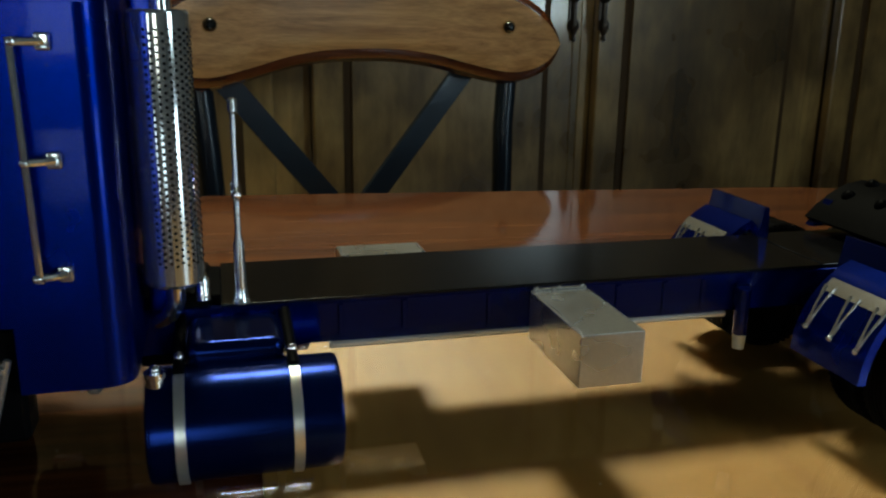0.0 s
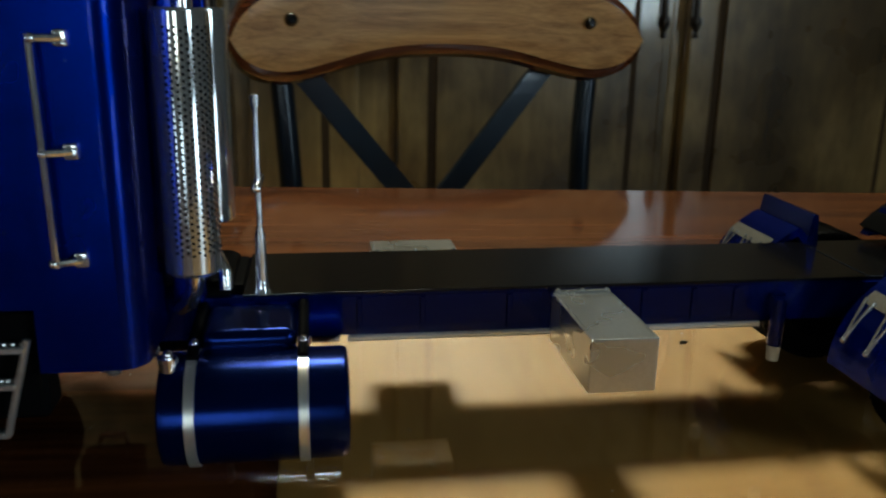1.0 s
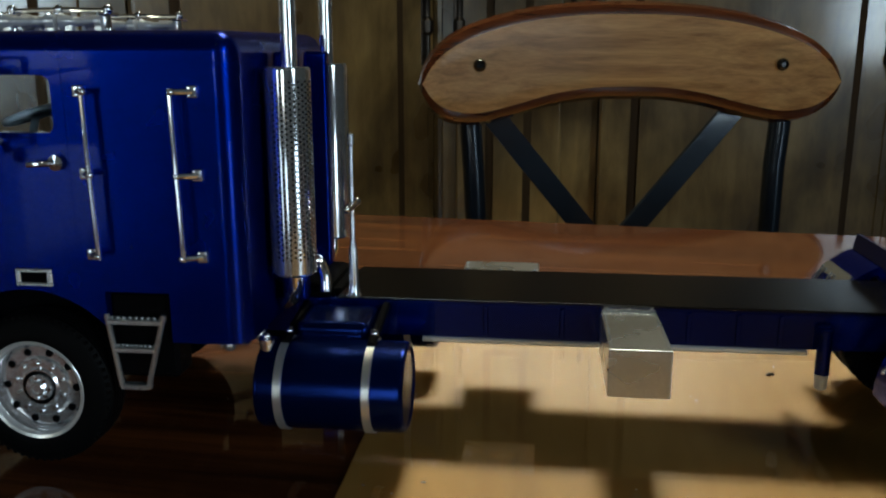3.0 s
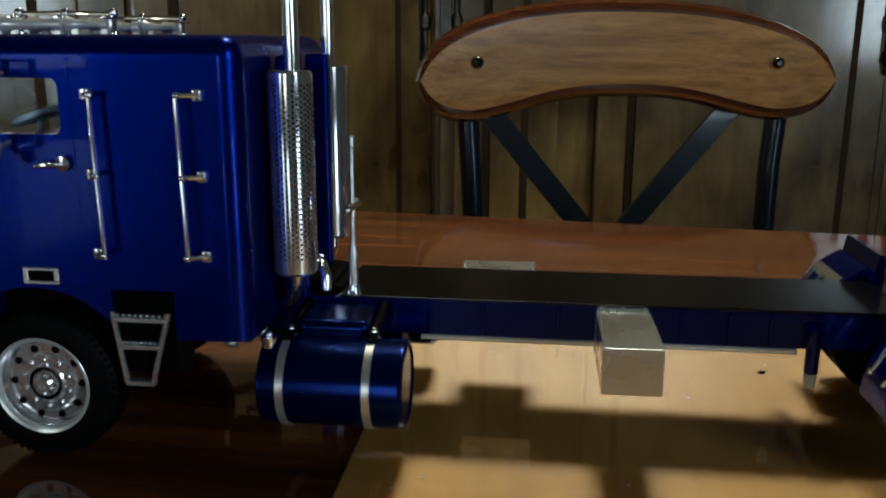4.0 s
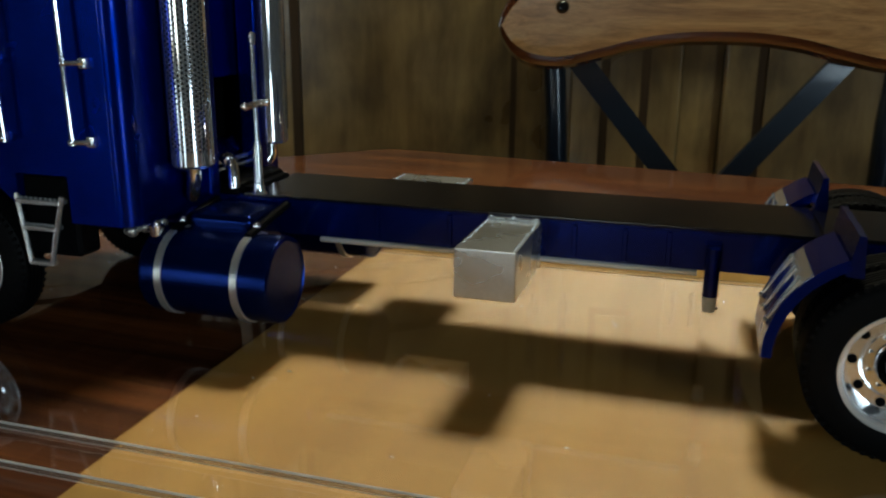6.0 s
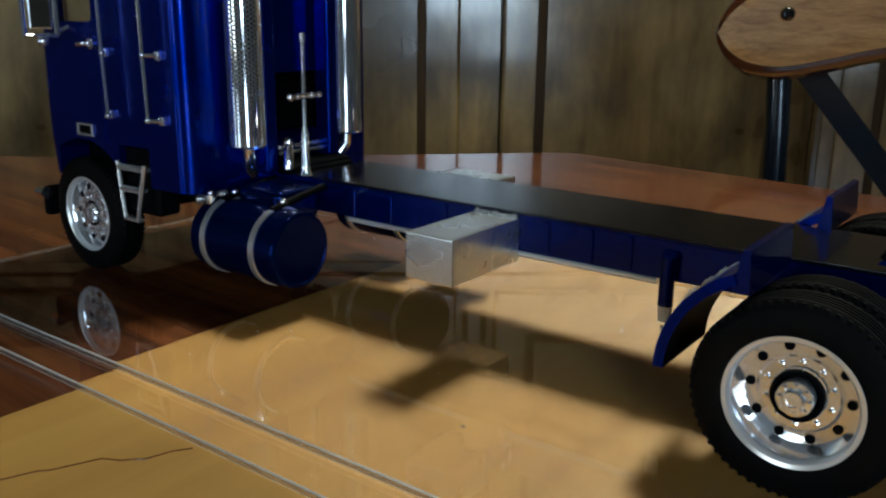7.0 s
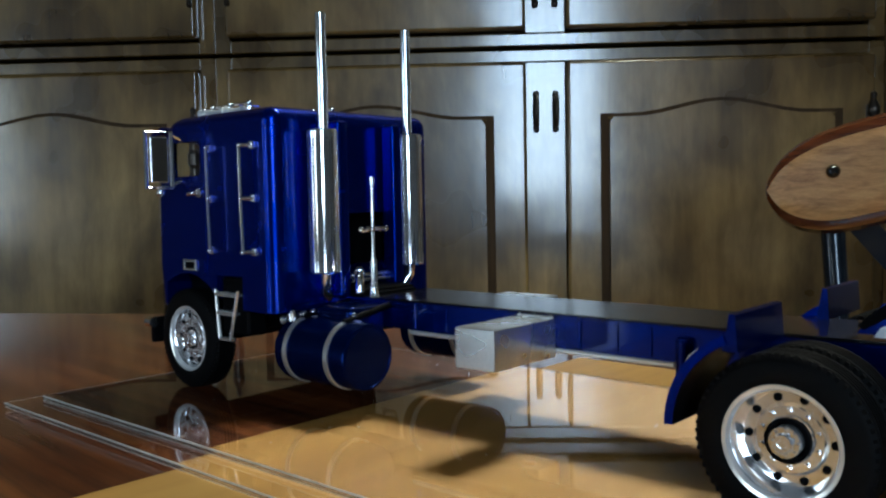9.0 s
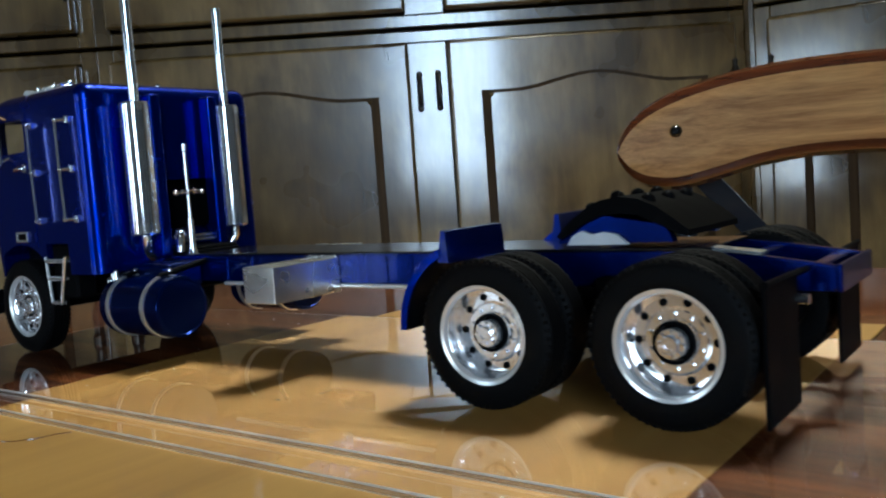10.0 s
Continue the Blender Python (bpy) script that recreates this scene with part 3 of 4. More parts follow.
part("backrest", backrest(), [M_OAK, M_EDGE], chair, "varnished oak backrest with dark rounded edges")
for s in (-1, 1):
    bx = s * 0.1415
    bm = B_()
    lathe(bm, [(0.0058, -0.0005), (0.0058, -0.0015), (0.0052, -0.0035), (0.0040, -0.0050), (0.0028, -0.0056), (0.0024, -0.0040), (0.0, -0.0040)], (bx, -0.0142 + bow(bx), 0), (0, 1, 0), 20, u=1)
    part("bolt", bm, M_BOLT, chair, "glossy black domed socket bolt")
    bm = B_()
    px = 0.014 if s > 0 else -0.004
    tube(bm, [(s * (0.152 + px), 0.006, 0.02), (s * (0.150 + px), 0.006, -0.03), (s * (0.145 + px), 0.004, -0.10), (s * (0.140 + px), -0.006, -0.22), (s * 0.165, -0.02, -0.40), (s * 0.19, 0.03, -0.85)], 0.0105, 16, u=1)
    part("back_post", bm, M_BLUEBLACK, chair)
    bm = B_()
    prism(bm, [(s * 0.150, -0.030), (s * 0.122, -0.030), (s * 0.022, -0.150), (-s * 0.130, -0.33), (-s * 0.102, -0.33), (s * 0.050, -0.150)], 0.020 + 0.004 * s, 0.0265 + 0.004 * s, u=1)
    part("cross_brace", bm, M_BLUEBLACK, chair)
    bm = B_()
    tube(bm, [(s * 0.17, -0.36, -0.40), (s * 0.185, -0.40, -0.85)], 0.0105, 14, u=1)
    part("front_leg", bm, M_BLUEBLACK, chair)
bm = B_()
box(bm, -0.21, 0.21, -0.42, -0.01, -0.42, -0.385, 0.012, 3, u=1)
part("seat", bm, M_OAK, chair)

# ---- the model truck (millimetres, front towards -x, near side -y) ----
Z0 = 2.3
YC = 2.0
truck = thing("model_truck", "blue cab-over model truck kit with chrome stacks on a clear base", "model truck", TRUCK @ pose(0, 0, Z0 * MM))


def far(y):
    return 2 * YC - y


# cab: hollow shell with windows, arches and rounded corners
def cab_shell():
    bm = B_()
    prof = [(-74, 31), (-68.0, 31)] + arc(-52, 17, 28.3, 124, 42, 14) + [(-30.8, 40.0), (-30.8, 45.4), (-13.8, 45.4), (-13.8, 32.5), (6, 32.5), (6, 109.5), (-60, 109.5), (-70, 104.5), (-75, 78), (-76, 48)]
    prism(bm, prof, -41, 45)
    bm.normal_update()
    bmesh.ops.recalc_face_normals(bm, faces=bm.faces)
    es = []
    for e in bm.edges:
        if len(e.link_faces) != 2:
            continue
        mid = (e.verts[0].co + e.verts[1].co) / 2 / MM
        along_y = abs(e.verts[0].co.y - e.verts[1].co.y) > 0.01
        if (along_y and mid.z > 102) or (not along_y and (mid.z > 103 or mid.x > 5 or mid.x < -69) and mid.z > 33):
            es.append(e)
    bmesh.ops.bevel(bm, geom=es, offset=5.4 * MM, segments=6, affect="EDGES", profile=0.5)
    return bm


cab = part("cab", cab_shell(), M_BLUE, truck, "glossy dark blue cab body")
bm = B_()
box(bm, -68, 1, -38.5, 42.5, 47.4, 106, 3, 3)
box(bm, -67, -40, -60, 60, 85, 99, 2.2, 3)
box(bm, -90, -60, -34, 38, 80, 100, 2, 3)
box(bm, -4, 20, -6, 19.5, 40, 69, 1.2, 2)
cut = mesh_ob("cab_hollow", bm, M_BLACK, cab)
mod = cab.modifiers.new("hollow", "BOOLEAN")
mod.operation, mod.object, mod.solver, mod.use_self = "DIFFERENCE", cut, "EXACT", True
cut.hide_viewport = False
graph = bpy.context.evaluated_depsgraph_get()
hollowed = bpy.data.meshes.new_from_object(cab.evaluated_get(graph))
cab.modifiers.clear()
cab.data = hollowed
cab.modifiers.new("weighted", "WEIGHTED_NORMAL").keep_sharp = True
bpy.data.objects.remove(cut)
bm = B_()
box(bm, -66, -5, -37, 41, 47.6, 72, 2, 2)
box(bm, -8, -4.5, -37, 41, 47.6, 103, 1, 1)
part("interior", bm, M_BLACK, cab, "black seats and cab floor")
bm = B_()
ring = [(-57 + 7.6 * math.sin(a), -20 + 8 * math.cos(a), 88.2 + 2.6 * math.sin(a)) for a in (2 * math.pi * k / 24 for k in range(25))]
tube(bm, ring, 0.85, 8)
cyl(bm, (-57, -20, 88), (-62, -20, 72), 1.0, 8)
cyl(bm, (-57, -28, 88.2), (-57, -12, 88.2), 0.8, 8)
part("steering_wheel", bm, M_WHEELGREY, cab, "pale blue-grey steering wheel")
for s in (0, 1):
    bm = B_()
    y = -40.2 if s == 0 else 44.2
    box(bm, -66.5, -40.5, y - 0.2, y + 0.2, 85.3, 98.7, 0.1, 1)
    p_ = part("side_window", bm, M_GLASS, cab)
    p_.visible_shadow = False
    # door seam ridges and rivets
    sg = -1 if s == 0 else 1
    yb = -41.0 if s == 0 else 45.0
    bm = B_()
    box(bm, -37.6, -36.9, min(yb, yb + sg * 0.25), max(yb, yb + sg * 0.25), 44, 104, 0.08, 1)
    box(bm, -38.0, 3.0, min(yb, yb + sg * 0.2), max(yb, yb + sg * 0.2), 101.6, 102.2, 0.06, 1)
    part("door_seam", bm, M_BLUE, cab)
    bm = B_()
    for k in range(15):
        ball(bm, (-35.6, yb, 58 + 2.9 * k), 0.26, seg=6)
    tagged(part("rivet", bm, M_BLUE, cab), kind="stuff")
bm = B_()
box(bm, -74.5, -74.0, -33.5, 37.5, 80.5, 99.5, 0.1, 1)
ws = part("windshield", bm, M_GLASS, cab)
ws.matrix_local = pose(-0.0745, 0, 0.08) @ pose(0, 0, 0, 0, 12, 0) @ pose(0.0745, 0, -0.08)
ws.visible_shadow = False
bm = B_()
for k in range(12):
    box(bm, -78.2, -76.0, -24, 28, 42 + 2.8 * k, 43.4 + 2.8 * k, 0.3, 1)
box(bm, -77.6, -75.4, -26, 30, 40, 77, 0.5, 1)
part("grille", bm, M_CHROME_DULL, cab, "chrome slatted grille")
bm = B_()
box(bm, -80, -76.5, -43, 47, 14, 25, 1, 2)
part("bumper", bm, M_BLACK, truck, "black front bumper")
for y in (-43, 47):
    bm = B_()
    cyl(bm, (-81, y, 23), (-76.5, y, 23), 2.2, 16)
    part("marker_lamp", bm, M_CHROME, truck, "small chrome corner lamp")
bm = B_()
prism(bm, [(-68.0, 105.2), (-69.5, 106.2), (-79.5, 103.2), (-79.8, 102.2), (-70.5, 103.2)], -40.5, 44.5)
bmesh.ops.recalc_face_normals(bm, faces=bm.faces)
bmesh.ops.bevel(bm, geom=list(bm.edges), offset=0.3 * MM, segments=2, affect="EDGES")
part("sun_visor", bm, M_BLUE, truck, "blue sun visor over the windshield")
# roof: two chrome horn racks
for y in (-20.5, 24.5):
    rack = thing("horn_rack", "", "")
    rack.parent = truck
    bm = B_()
    tube(bm, [(-61.0, y, 114.8), (-47.5, y, 115.1), (-33.6, y, 114.8)], 0.6, 8)
    for x in (-60.4, -47.5, -34.2):
        cyl(bm, (x, y, 109.3), (x, y, 114.8), 0.8, 10)
        ball(bm, (x, y, 115.0), 1.35)
        cyl(bm, (x, y, 109.3), (x, y, 110.1), 1.6, 12)
        box(bm, x - 0.7, x + 0.7, y - 5.0, y + 5.0, 113.4, 114.3, 0.3, 1)
    part("rail", bm, M_CHROME, rack, "chrome bar on three posts")
    for dy, x0, r, ln in ((-3.6, -63.0, 2.7, 17.0), (-3.0, -45.5, 2.2, 11.5), (3.4, -59.5, 2.5, 21.0)):
        bm = B_()
        lathe(bm, [(0.0, 0.9), (r * 0.9, 0.1), (r, 0.3), (r * 0.72, ln * 0.15), (r * 0.5, ln * 0.4), (r * 0.42, ln * 0.8), (r * 0.7, ln * 0.83), (r * 0.7, ln * 0.98), (0, ln)], (x0, y + dy, 112.0), (1, 0, 0), 18)
        for k in (0.2, 0.9):
            box(bm, x0 + ln * k - 1, x0 + ln * k + 1, y + dy - 0.9, y + dy + 0.9, 109.4, 111.2, 0.2, 1)
        part("horn", bm, M_LIP, rack, "chrome trumpet horn")


# hand rails, handles, vents, steps and mirrors on both sides
def side_fittings(s):
    def Y(y):
        return y if s == 0 else far(y)
    for bx, fx in ((-30.0, -32.5), (-8.2, -4.0)):
        bm = B_()
        tube(bm, [(bx - 0.4, Y(-44.4), 96.0), (bx, Y(-44.6), 75.5), (bx + 0.4, Y(-44.4), 54.5)], 0.62, 10)
        for z in (95.3, 75.5, 55.3):
            tube(bm, [(bx, Y(-44.5), z), ((bx + fx) / 2, Y(-43.8), z), (fx, Y(-42.2), z)], 0.7, 8)
            box(bm, fx - 1.3, fx + 1.3, min(Y(-40.9), Y(-42.6)), max(Y(-40.9), Y(-42.6)), z - 1.5, z + 1.5, 0.5, 2)
            ball(bm, (bx, Y(-44.5), z), 0.95)
        part("grab_rail", bm, M_STACK, truck, "chrome grab rail on three brackets")
    bm = B_()
    tube(bm, [(-46.5, Y(-43.0), 77.6), (-43, Y(-43.4), 77.9), (-40, Y(-42.6), 78.0)], 0.75, 10)
    lathe(bm, [(0.0, -1.6), (1.9, -1.3), (1.9, 0), (0, 0)], (-39.8, Y(-41.2), 78.0), (0, 1 if s == 0 else -1, 0), 18)
    part("door_handle", bm, M_CHROME, truck, "chrome door handle")
    bm = B_()
    y0, y1 = sorted((Y(-40.9), Y(-41.9)))
    for x0, x1, z0, z1 in ((-54, -44.2, 50.0, 51.0), (-54, -44.2, 46.4, 47.4), (-54, -52.6, 47.4, 50.0), (-45.6, -44.2, 47.4, 50.0)):
        box(bm, x0, x1, y0, y1, z0, z1, 0.25, 1)
    part("vent_frame", bm, M_CHROME_DULL, truck, "chrome vent surround")
    bm = B_()
    y0, y1 = sorted((Y(-40.9), Y(-41.3)))
    box(bm, -52.6, -45.6, y0, y1, 47.4, 50.0)
    part("vent_insert", bm, M_BLACK, truck, smooth=False)
    bm = B_()
    for xa, xb in ((-30.2, -27.4), (-15.2, -20.4)):
        tube(bm, [(xa, Y(-42.2), 40.0), (xb, Y(-42.6), 20.8)], 0.75, 8)
    for z, xa, xb in ((38.2, -30.0, -15.6), (30.8, -28.8, -17.9)):
        y0, y1 = sorted((Y(-39.5), Y(-43.2)))
        box(bm, xa, xb, y0, y1, z - 0.8, z + 0.6, 0.25, 1)
        for k in range(9):
            ball(bm, (xa + (xb - xa) * (k + 0.5) / 9, Y(-41.5), z + 0.6), 0.45, seg=6)
    box(bm, -27.8, -20.0, *sorted((Y(-40.5), Y(-43.2))), 20.0, 21.4, 0.25, 1)
    part("step", bm, M_CHROME_DULL, truck, "chrome two-rung entry step")
    # solid black block whose colour stands in for the shade behind the step
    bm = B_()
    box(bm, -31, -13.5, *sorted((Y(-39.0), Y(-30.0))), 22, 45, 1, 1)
    part("step_shade_block", bm, M_BLACK, truck)
    bm = B_()
    z0, z1 = 80.5, 103.0
    ym = Y(-50)
    a, b = Y(-44.5), Y(-56.0)
    tube(bm, [(-55, a, z0), (-55, a, z1), (-55, b, z1), (-55, b, z0), (-55, a, z0), (-55, a, z0 + 2)], 0.95, 8)
    tube(bm, [(-55, a, z1 - 1), (-54, Y(-40.5), z1 - 3)], 0.7, 8)
    tube(bm, [(-55, a, z0 + 1), (-54, Y(-40.5), z0 + 3)], 0.7, 8)
    ball(bm, (-55, ym, z0 - 2.0), 1.9)
    cyl(bm, (-55, ym, z0), (-55, ym, z0 - 2.5), 0.8, 8)
    part("mirror_bracket", bm, M_STACK, truck, "chrome tubular mirror bracket")
    bm = B_()
    box(bm, -56.4, -54.4, *sorted((Y(-46.6), Y(-53.8))), z0 + 2, z1 - 2, 0.6, 2)
    toe = Matrix.Rotation(radians(-18 if s == 0 else 18), 3, "Z")
    bmesh.ops.rotate(bm, cent=Vector((-55, ym, 90)) * MM, matrix=toe, verts=bm.verts)
    part("mirror_head", bm, M_CHROME_DULL, truck, "silver mirror back")
    bm = B_()
    box(bm, -54.39, -54.1, *sorted((Y(-47.2), Y(-53.2))), z0 + 2.6, z1 - 2.6)
    bmesh.ops.rotate(bm, cent=Vector((-55, ym, 90)) * MM, matrix=toe, verts=bm.verts)
    part("mirror_glass", bm, M_MIRROR, truck, smooth=False)


side_fittings(0)
side_fittings(1)


# exhaust: perforated mufflers with tall stacks
def exhaust(x, y, s, px):
    bm = B_()
    lathe(bm, [(0, 46.6), (5.2, 46.6), (5.9, 47.4), (5.9, 99.8), (5.4, 100.7), (0, 100.9)], (x, y, 0), (0, 0, 1), 36)
    part("muffler", bm, M_STACK, truck, "chrome muffler with a perforated heat shield")
    bm = B_()
    for a in range(-5, 6):
        ang = radians(-58 + a * 11 if s == 0 else 58 + a * 11)
        for k in range(34):
            z = 51.5 + k * 1.36 + (0.68 if a % 2 else 0)
            c = Vector((x + 5.92 * math.cos(ang), y + 5.92 * math.sin(ang), z))
            bmesh.ops.create_cone(bm, cap_ends=True, segments=6, radius1=0.36 * MM, radius2=0.28 * MM, depth=0.25 * MM,
                                  matrix=Matrix.Translation(c * MM) @ Vector((math.cos(ang), math.sin(ang), 0)).to_track_quat("Z", "Y").to_matrix().to_4x4())
    tagged(part("perforation", bm, M_BLACK, truck, "rows of small dark holes"), kind="stuff")
    bm = B_()
    lathe(bm, [(2.05, 100.5), (2.05, 143.6), (1.7, 143.6), (1.7, 125)], (x + px, y, 0), (0, 0, 1), 24)
    part("stack_pipe", bm, M_STACK, truck, "straight chrome exhaust stack")
    bm = B_()
    tube(bm, [(x, y, 47), (x, y, 43), (x - 1.5, y + (1 if s == 0 else -1) * 1.5, 39.5), (x - 4, y + (1 if s == 0 else -1) * 5, 37)], 2.0, 14)
    part("exhaust_elbow", bm, M_CHROME, truck)


exhaust(13.2, -22.3, 0, 0.7)
exhaust(12.0, 25.0, 1, -0.2)
for x0, x1, y0, y1 in ((7.2, 14.2, -15.5, -10.0), (7.2, 14.2, 14.0, 19.5)):
    bm = B_()
    box(bm, x0, x1, y0, y1, 36.6, 104.5, 1.2, 3)
    ym = y0 if y0 < 0 else y1 + 2.0
    for z in (58, 90):
        box(bm, x0 + 2, x1 - 2, *sorted((ym + 0.4, ym - 2.4)), z - 1, z + 1, 0.3, 1)
    part("muffler_post", bm, M_BLUE, truck, "dark blue upright post behind the muffler")

# chassis rails, deck and cross pieces
for y0, y1 in ((-11.2, -8.2), (20.0, 23.0)):
    bm = B_()
    prism(bm, [(-60, 26.4), (274, 26.4), (274, 32.8), (256.5, 35.2), (243, 36.5), (-60, 36.5)], y0, y1)
    bmesh.ops.recalc_face_normals(bm, faces=bm.faces)
    bmesh.ops.bevel(bm, geom=list(bm.edges), offset=0.5 * MM, segments=2, affect="EDGES")
    for x in (48, 63, 84, 118, 131, 142):
        box(bm, x, x + 1.4, (y0 - 0.5 if y0 < 0 else y1 - 0.1), (y0 + 0.1 if y0 < 0 else y1 + 0.5), 27.0, 35.8, 0.2, 1)
    part("frame_rail", bm, M_RAIL, truck, "dark blue chassis rail")
bm = B_()
box(bm, 22, 178.4, -11.0, 22.8, 36.55, 37.4, 0.25, 2)
part("deck_plate", bm, M_DECK, truck, "long satin black deck plate")
bm = B_()
box(bm, -72.5, -31.5, -29.5, 33.5, 20.5, 45.8, 2.0, 2)
box(bm, -71.0, -32.0, -40.2, 44.2, 45.3, 46.6, 0.3, 1)
part("wheel_well", bm, M_BLACK, truck, "black liner above the front wheels")
for x in (30, 70, 110, 150, 180, 218, 252, 269):
    bm = B_()
    box(bm, x - 2, x + 2, -8.1, 19.9, 27.5, min(35.4, 32.2 + (274 - x) * 0.13), 0.4, 1)
    part("cross_member", bm, M_RAIL, truck)
bm = B_()
box(bm, -30, 20, -9, 20.8, 22, 40, 3, 2)
box(bm, 4, 22, -6, 18, 35, 38.2, 0.5, 2)
cyl(bm, (20, 5, 30), (190, 5, 26), 2.4, 14)
part("drivetrain", bm, M_BLACK, truck, "black engine block and drive shaft")
for pts, r in (([(9, -6, 44.0), (9, 20, 44.0)], 0.8), ([(10.5, -6, 42.2), (10.5, 20, 42.2)], 0.7)):
    bm = B_()
    tube(bm, pts, r, 8)
    part("air_line", bm, M_CHROME_DULL, truck, "bright pipe across the rear of the cab")
bm = B_()
tube(bm, [(11.5, -3.0, 45.5), (14.0, -5.6, 46.0), (16.6, -8.0, 45.2), (18.0, -9.4, 42.6), (18.2, -9.8, 38.4)], 1.7, 14)
cyl(bm, (14.4, -6.2, 46.0), (16.2, -7.8, 45.4), 2.3, 16)
part("exhaust_elbow", bm, M_CHROME, truck)
# upright line holder behind the cab
bm = B_()
lathe(bm, [(0, 37.2), (2.2, 37.3), (1.6, 38.5), (1.35, 41), (1.25, 51), (0.7, 53), (0.62, 79.5), (1.0, 80), (1.0, 82.6), (0, 83)], (26.4, -9.8, 0), (0, 0, 1), 16)
part("line_holder", bm, M_STACK, truck, "thin chrome upright line holder")
bm = B_()
tube(bm, [(26.4, -15.5, 62.4), (26.4, -12, 63.2), (26.4, -7, 63.3), (26.4, -3.2, 62.6)], 0.8, 8)
for y in (-15.8, -12.5, -9.8, -6.5, -3.0):
    ball(bm, (26.4, y, 63.0), 1.15)
part("cross_bar", bm, M_CHROME, truck)

# fuel tanks
def fuel_tank(s):
    yc = -31.0 if s == 0 else far(-31.0)
    x0, x1, zc, r = 6.6, 45.2, 19.2, 11.9
    bm = B_()
    lathe(bm, [(0, x0), (r - 1.2, x0), (r - 0.3, x0 + 0.4), (r, x0 + 1.3), (r, x1 - 1.3), (r - 0.3, x1 - 0.4), (r - 1.2, x1), (r - 1.6, x1 - 0.5), (0, x1 - 0.4)], (0, yc, zc), (1, 0, 0), 48)
    t_ = part("fuel_tank", bm, M_TANK, truck, "dark blue cylindrical fuel tank")
    for x in (13.2, 35.8):
        bm = B_()
        lathe(bm, [(r, -1.1), (r + 0.45, -1.0), (r + 0.45, 1.0), (r, 1.1)], (x, yc, zc), (1, 0, 0), 48)
        part("strap", bm, M_STRAP, t_, "bright metal tank strap")
        bm = B_()
        yo = yc + (2.0 if s == 0 else -2.0)
        cyl(bm, (x, yo, zc + r), (x, yo, zc + r + 1.5), 1.0, 12)
        ball(bm, (x, yo, zc + r + 1.7), 1.15, seg=10)
        part("strap_bolt", bm, M_CHROME, t_, "small chrome bolt")
        bm = B_()
        yi = yc + (6 if s == 0 else -6)
        tube(bm, [(x, yc - (3 if s == 0 else -3), zc + r - 0.2), (x, yi, zc + r + 1.6), (x, -11 if s == 0 else 15, 35)], 1.2, 10)
        part("tank_bracket", bm, M_BLACK, t_)
    bm = B_()
    yf = yc - (4 if s == 0 else -4)
    cyl(bm, (8.8, yf, zc + r - 2), (8.8, yf, zc + r + 0.4), 1.9, 16)
    cyl(bm, (8.8, yf, zc + r + 0.4), (8.8, yf, zc + r + 1.4), 2.2, 16)
    ball(bm, (8.8, yf, zc + r + 1.8), 1.1)
    part("filler_cap", bm, M_CHROME, t_, "chrome filler cap")
    bm = B_()
    for p in ((0.5, yc + 3, 29.5), (-3, yc + 1, 28.5), (4, yc + 5, 30.5)):
        ball(bm, p, 1.8)
    tube(bm, [(-6, yc + 2, 28), (0, yc + 3, 29.5), (5, yc + 5, 31)], 1.1, 8)
    part("air_fitting", bm, M_CHROME_DULL, truck, "cluster of chrome fittings below the cab")
    return t_


fuel_tank(0)
fuel_tank(1)
bm = B_()
box(bm, 14.6, 34.4, -29.5, -11.4, 24.5, 35.4, 2.4, 4)
part("tank_cover", bm, M_TANK, truck, "dark blue box between tank and rail")

# silver boxes on the rails
def side_box(x0, x1, y0, y1, z0, z1):
    bm = B_()
    box(bm, x0, x1, y0, y1, z0, z1, 0.45, 2)
    b = part("battery_box", bm, M_SILVER, truck, "plain silver painted side box")
    ya, yb = (y1 - 1.2, y1 - 0.3) if y0 < 0 else (y0 + 0.3, y0 + 1.2)
    bm = B_()
    box(bm, x0 + 0.5, x1 - 0.5, ya, yb, z1, z1 + 0.7, 0.2, 1)
    for x in (x0 + 1.5, (x0 + x1) / 2, x1 - 1.5):
        ball(bm, (x, (ya + yb) / 2, z1 + 0.7), 0.5, seg=6)
    part("box_flange", bm, M_CHROME_DULL, b, "bright mounting flange with rivets")
    bm = B_()
    for x in (x0 + 0.9, x1 - 0.9):
        for k in range(22):
            y = y0 + 1.5 + (y1 - y0 - 3) * k / 21
            ball(bm, (x, y, z1), 0.22, seg=6)
    tagged(part("rivet", bm, M_SILVER, b), kind="stuff")


side_box(95.0, 110.0, -42.6, -11.3, 23.5, 35.8)
side_box(54.0, 78.0, 23.1, 37.5, 23.5, 36.4)
for y in (-13.0, 24.5):
    bm = B_()
    cyl(bm, (153.6, y, 20.5), (153.6, y, 33), 1.9, 16)
    box(bm, 151.6, 155.6, min(y, y + 2), max(y, y + 2), 28, 34, 0.4, 1)
    h_ = part("air_dryer", bm, M_RAIL, truck, "small blue cylinder hanging from the rail")
    bm = B_()
    cyl(bm, (153.6, y, 16.5), (153.6, y, 20.5), 1.5, 16, 1.8)
    part("pale_tip", bm, M_CREAM, h_, "pale cream plastic tip")


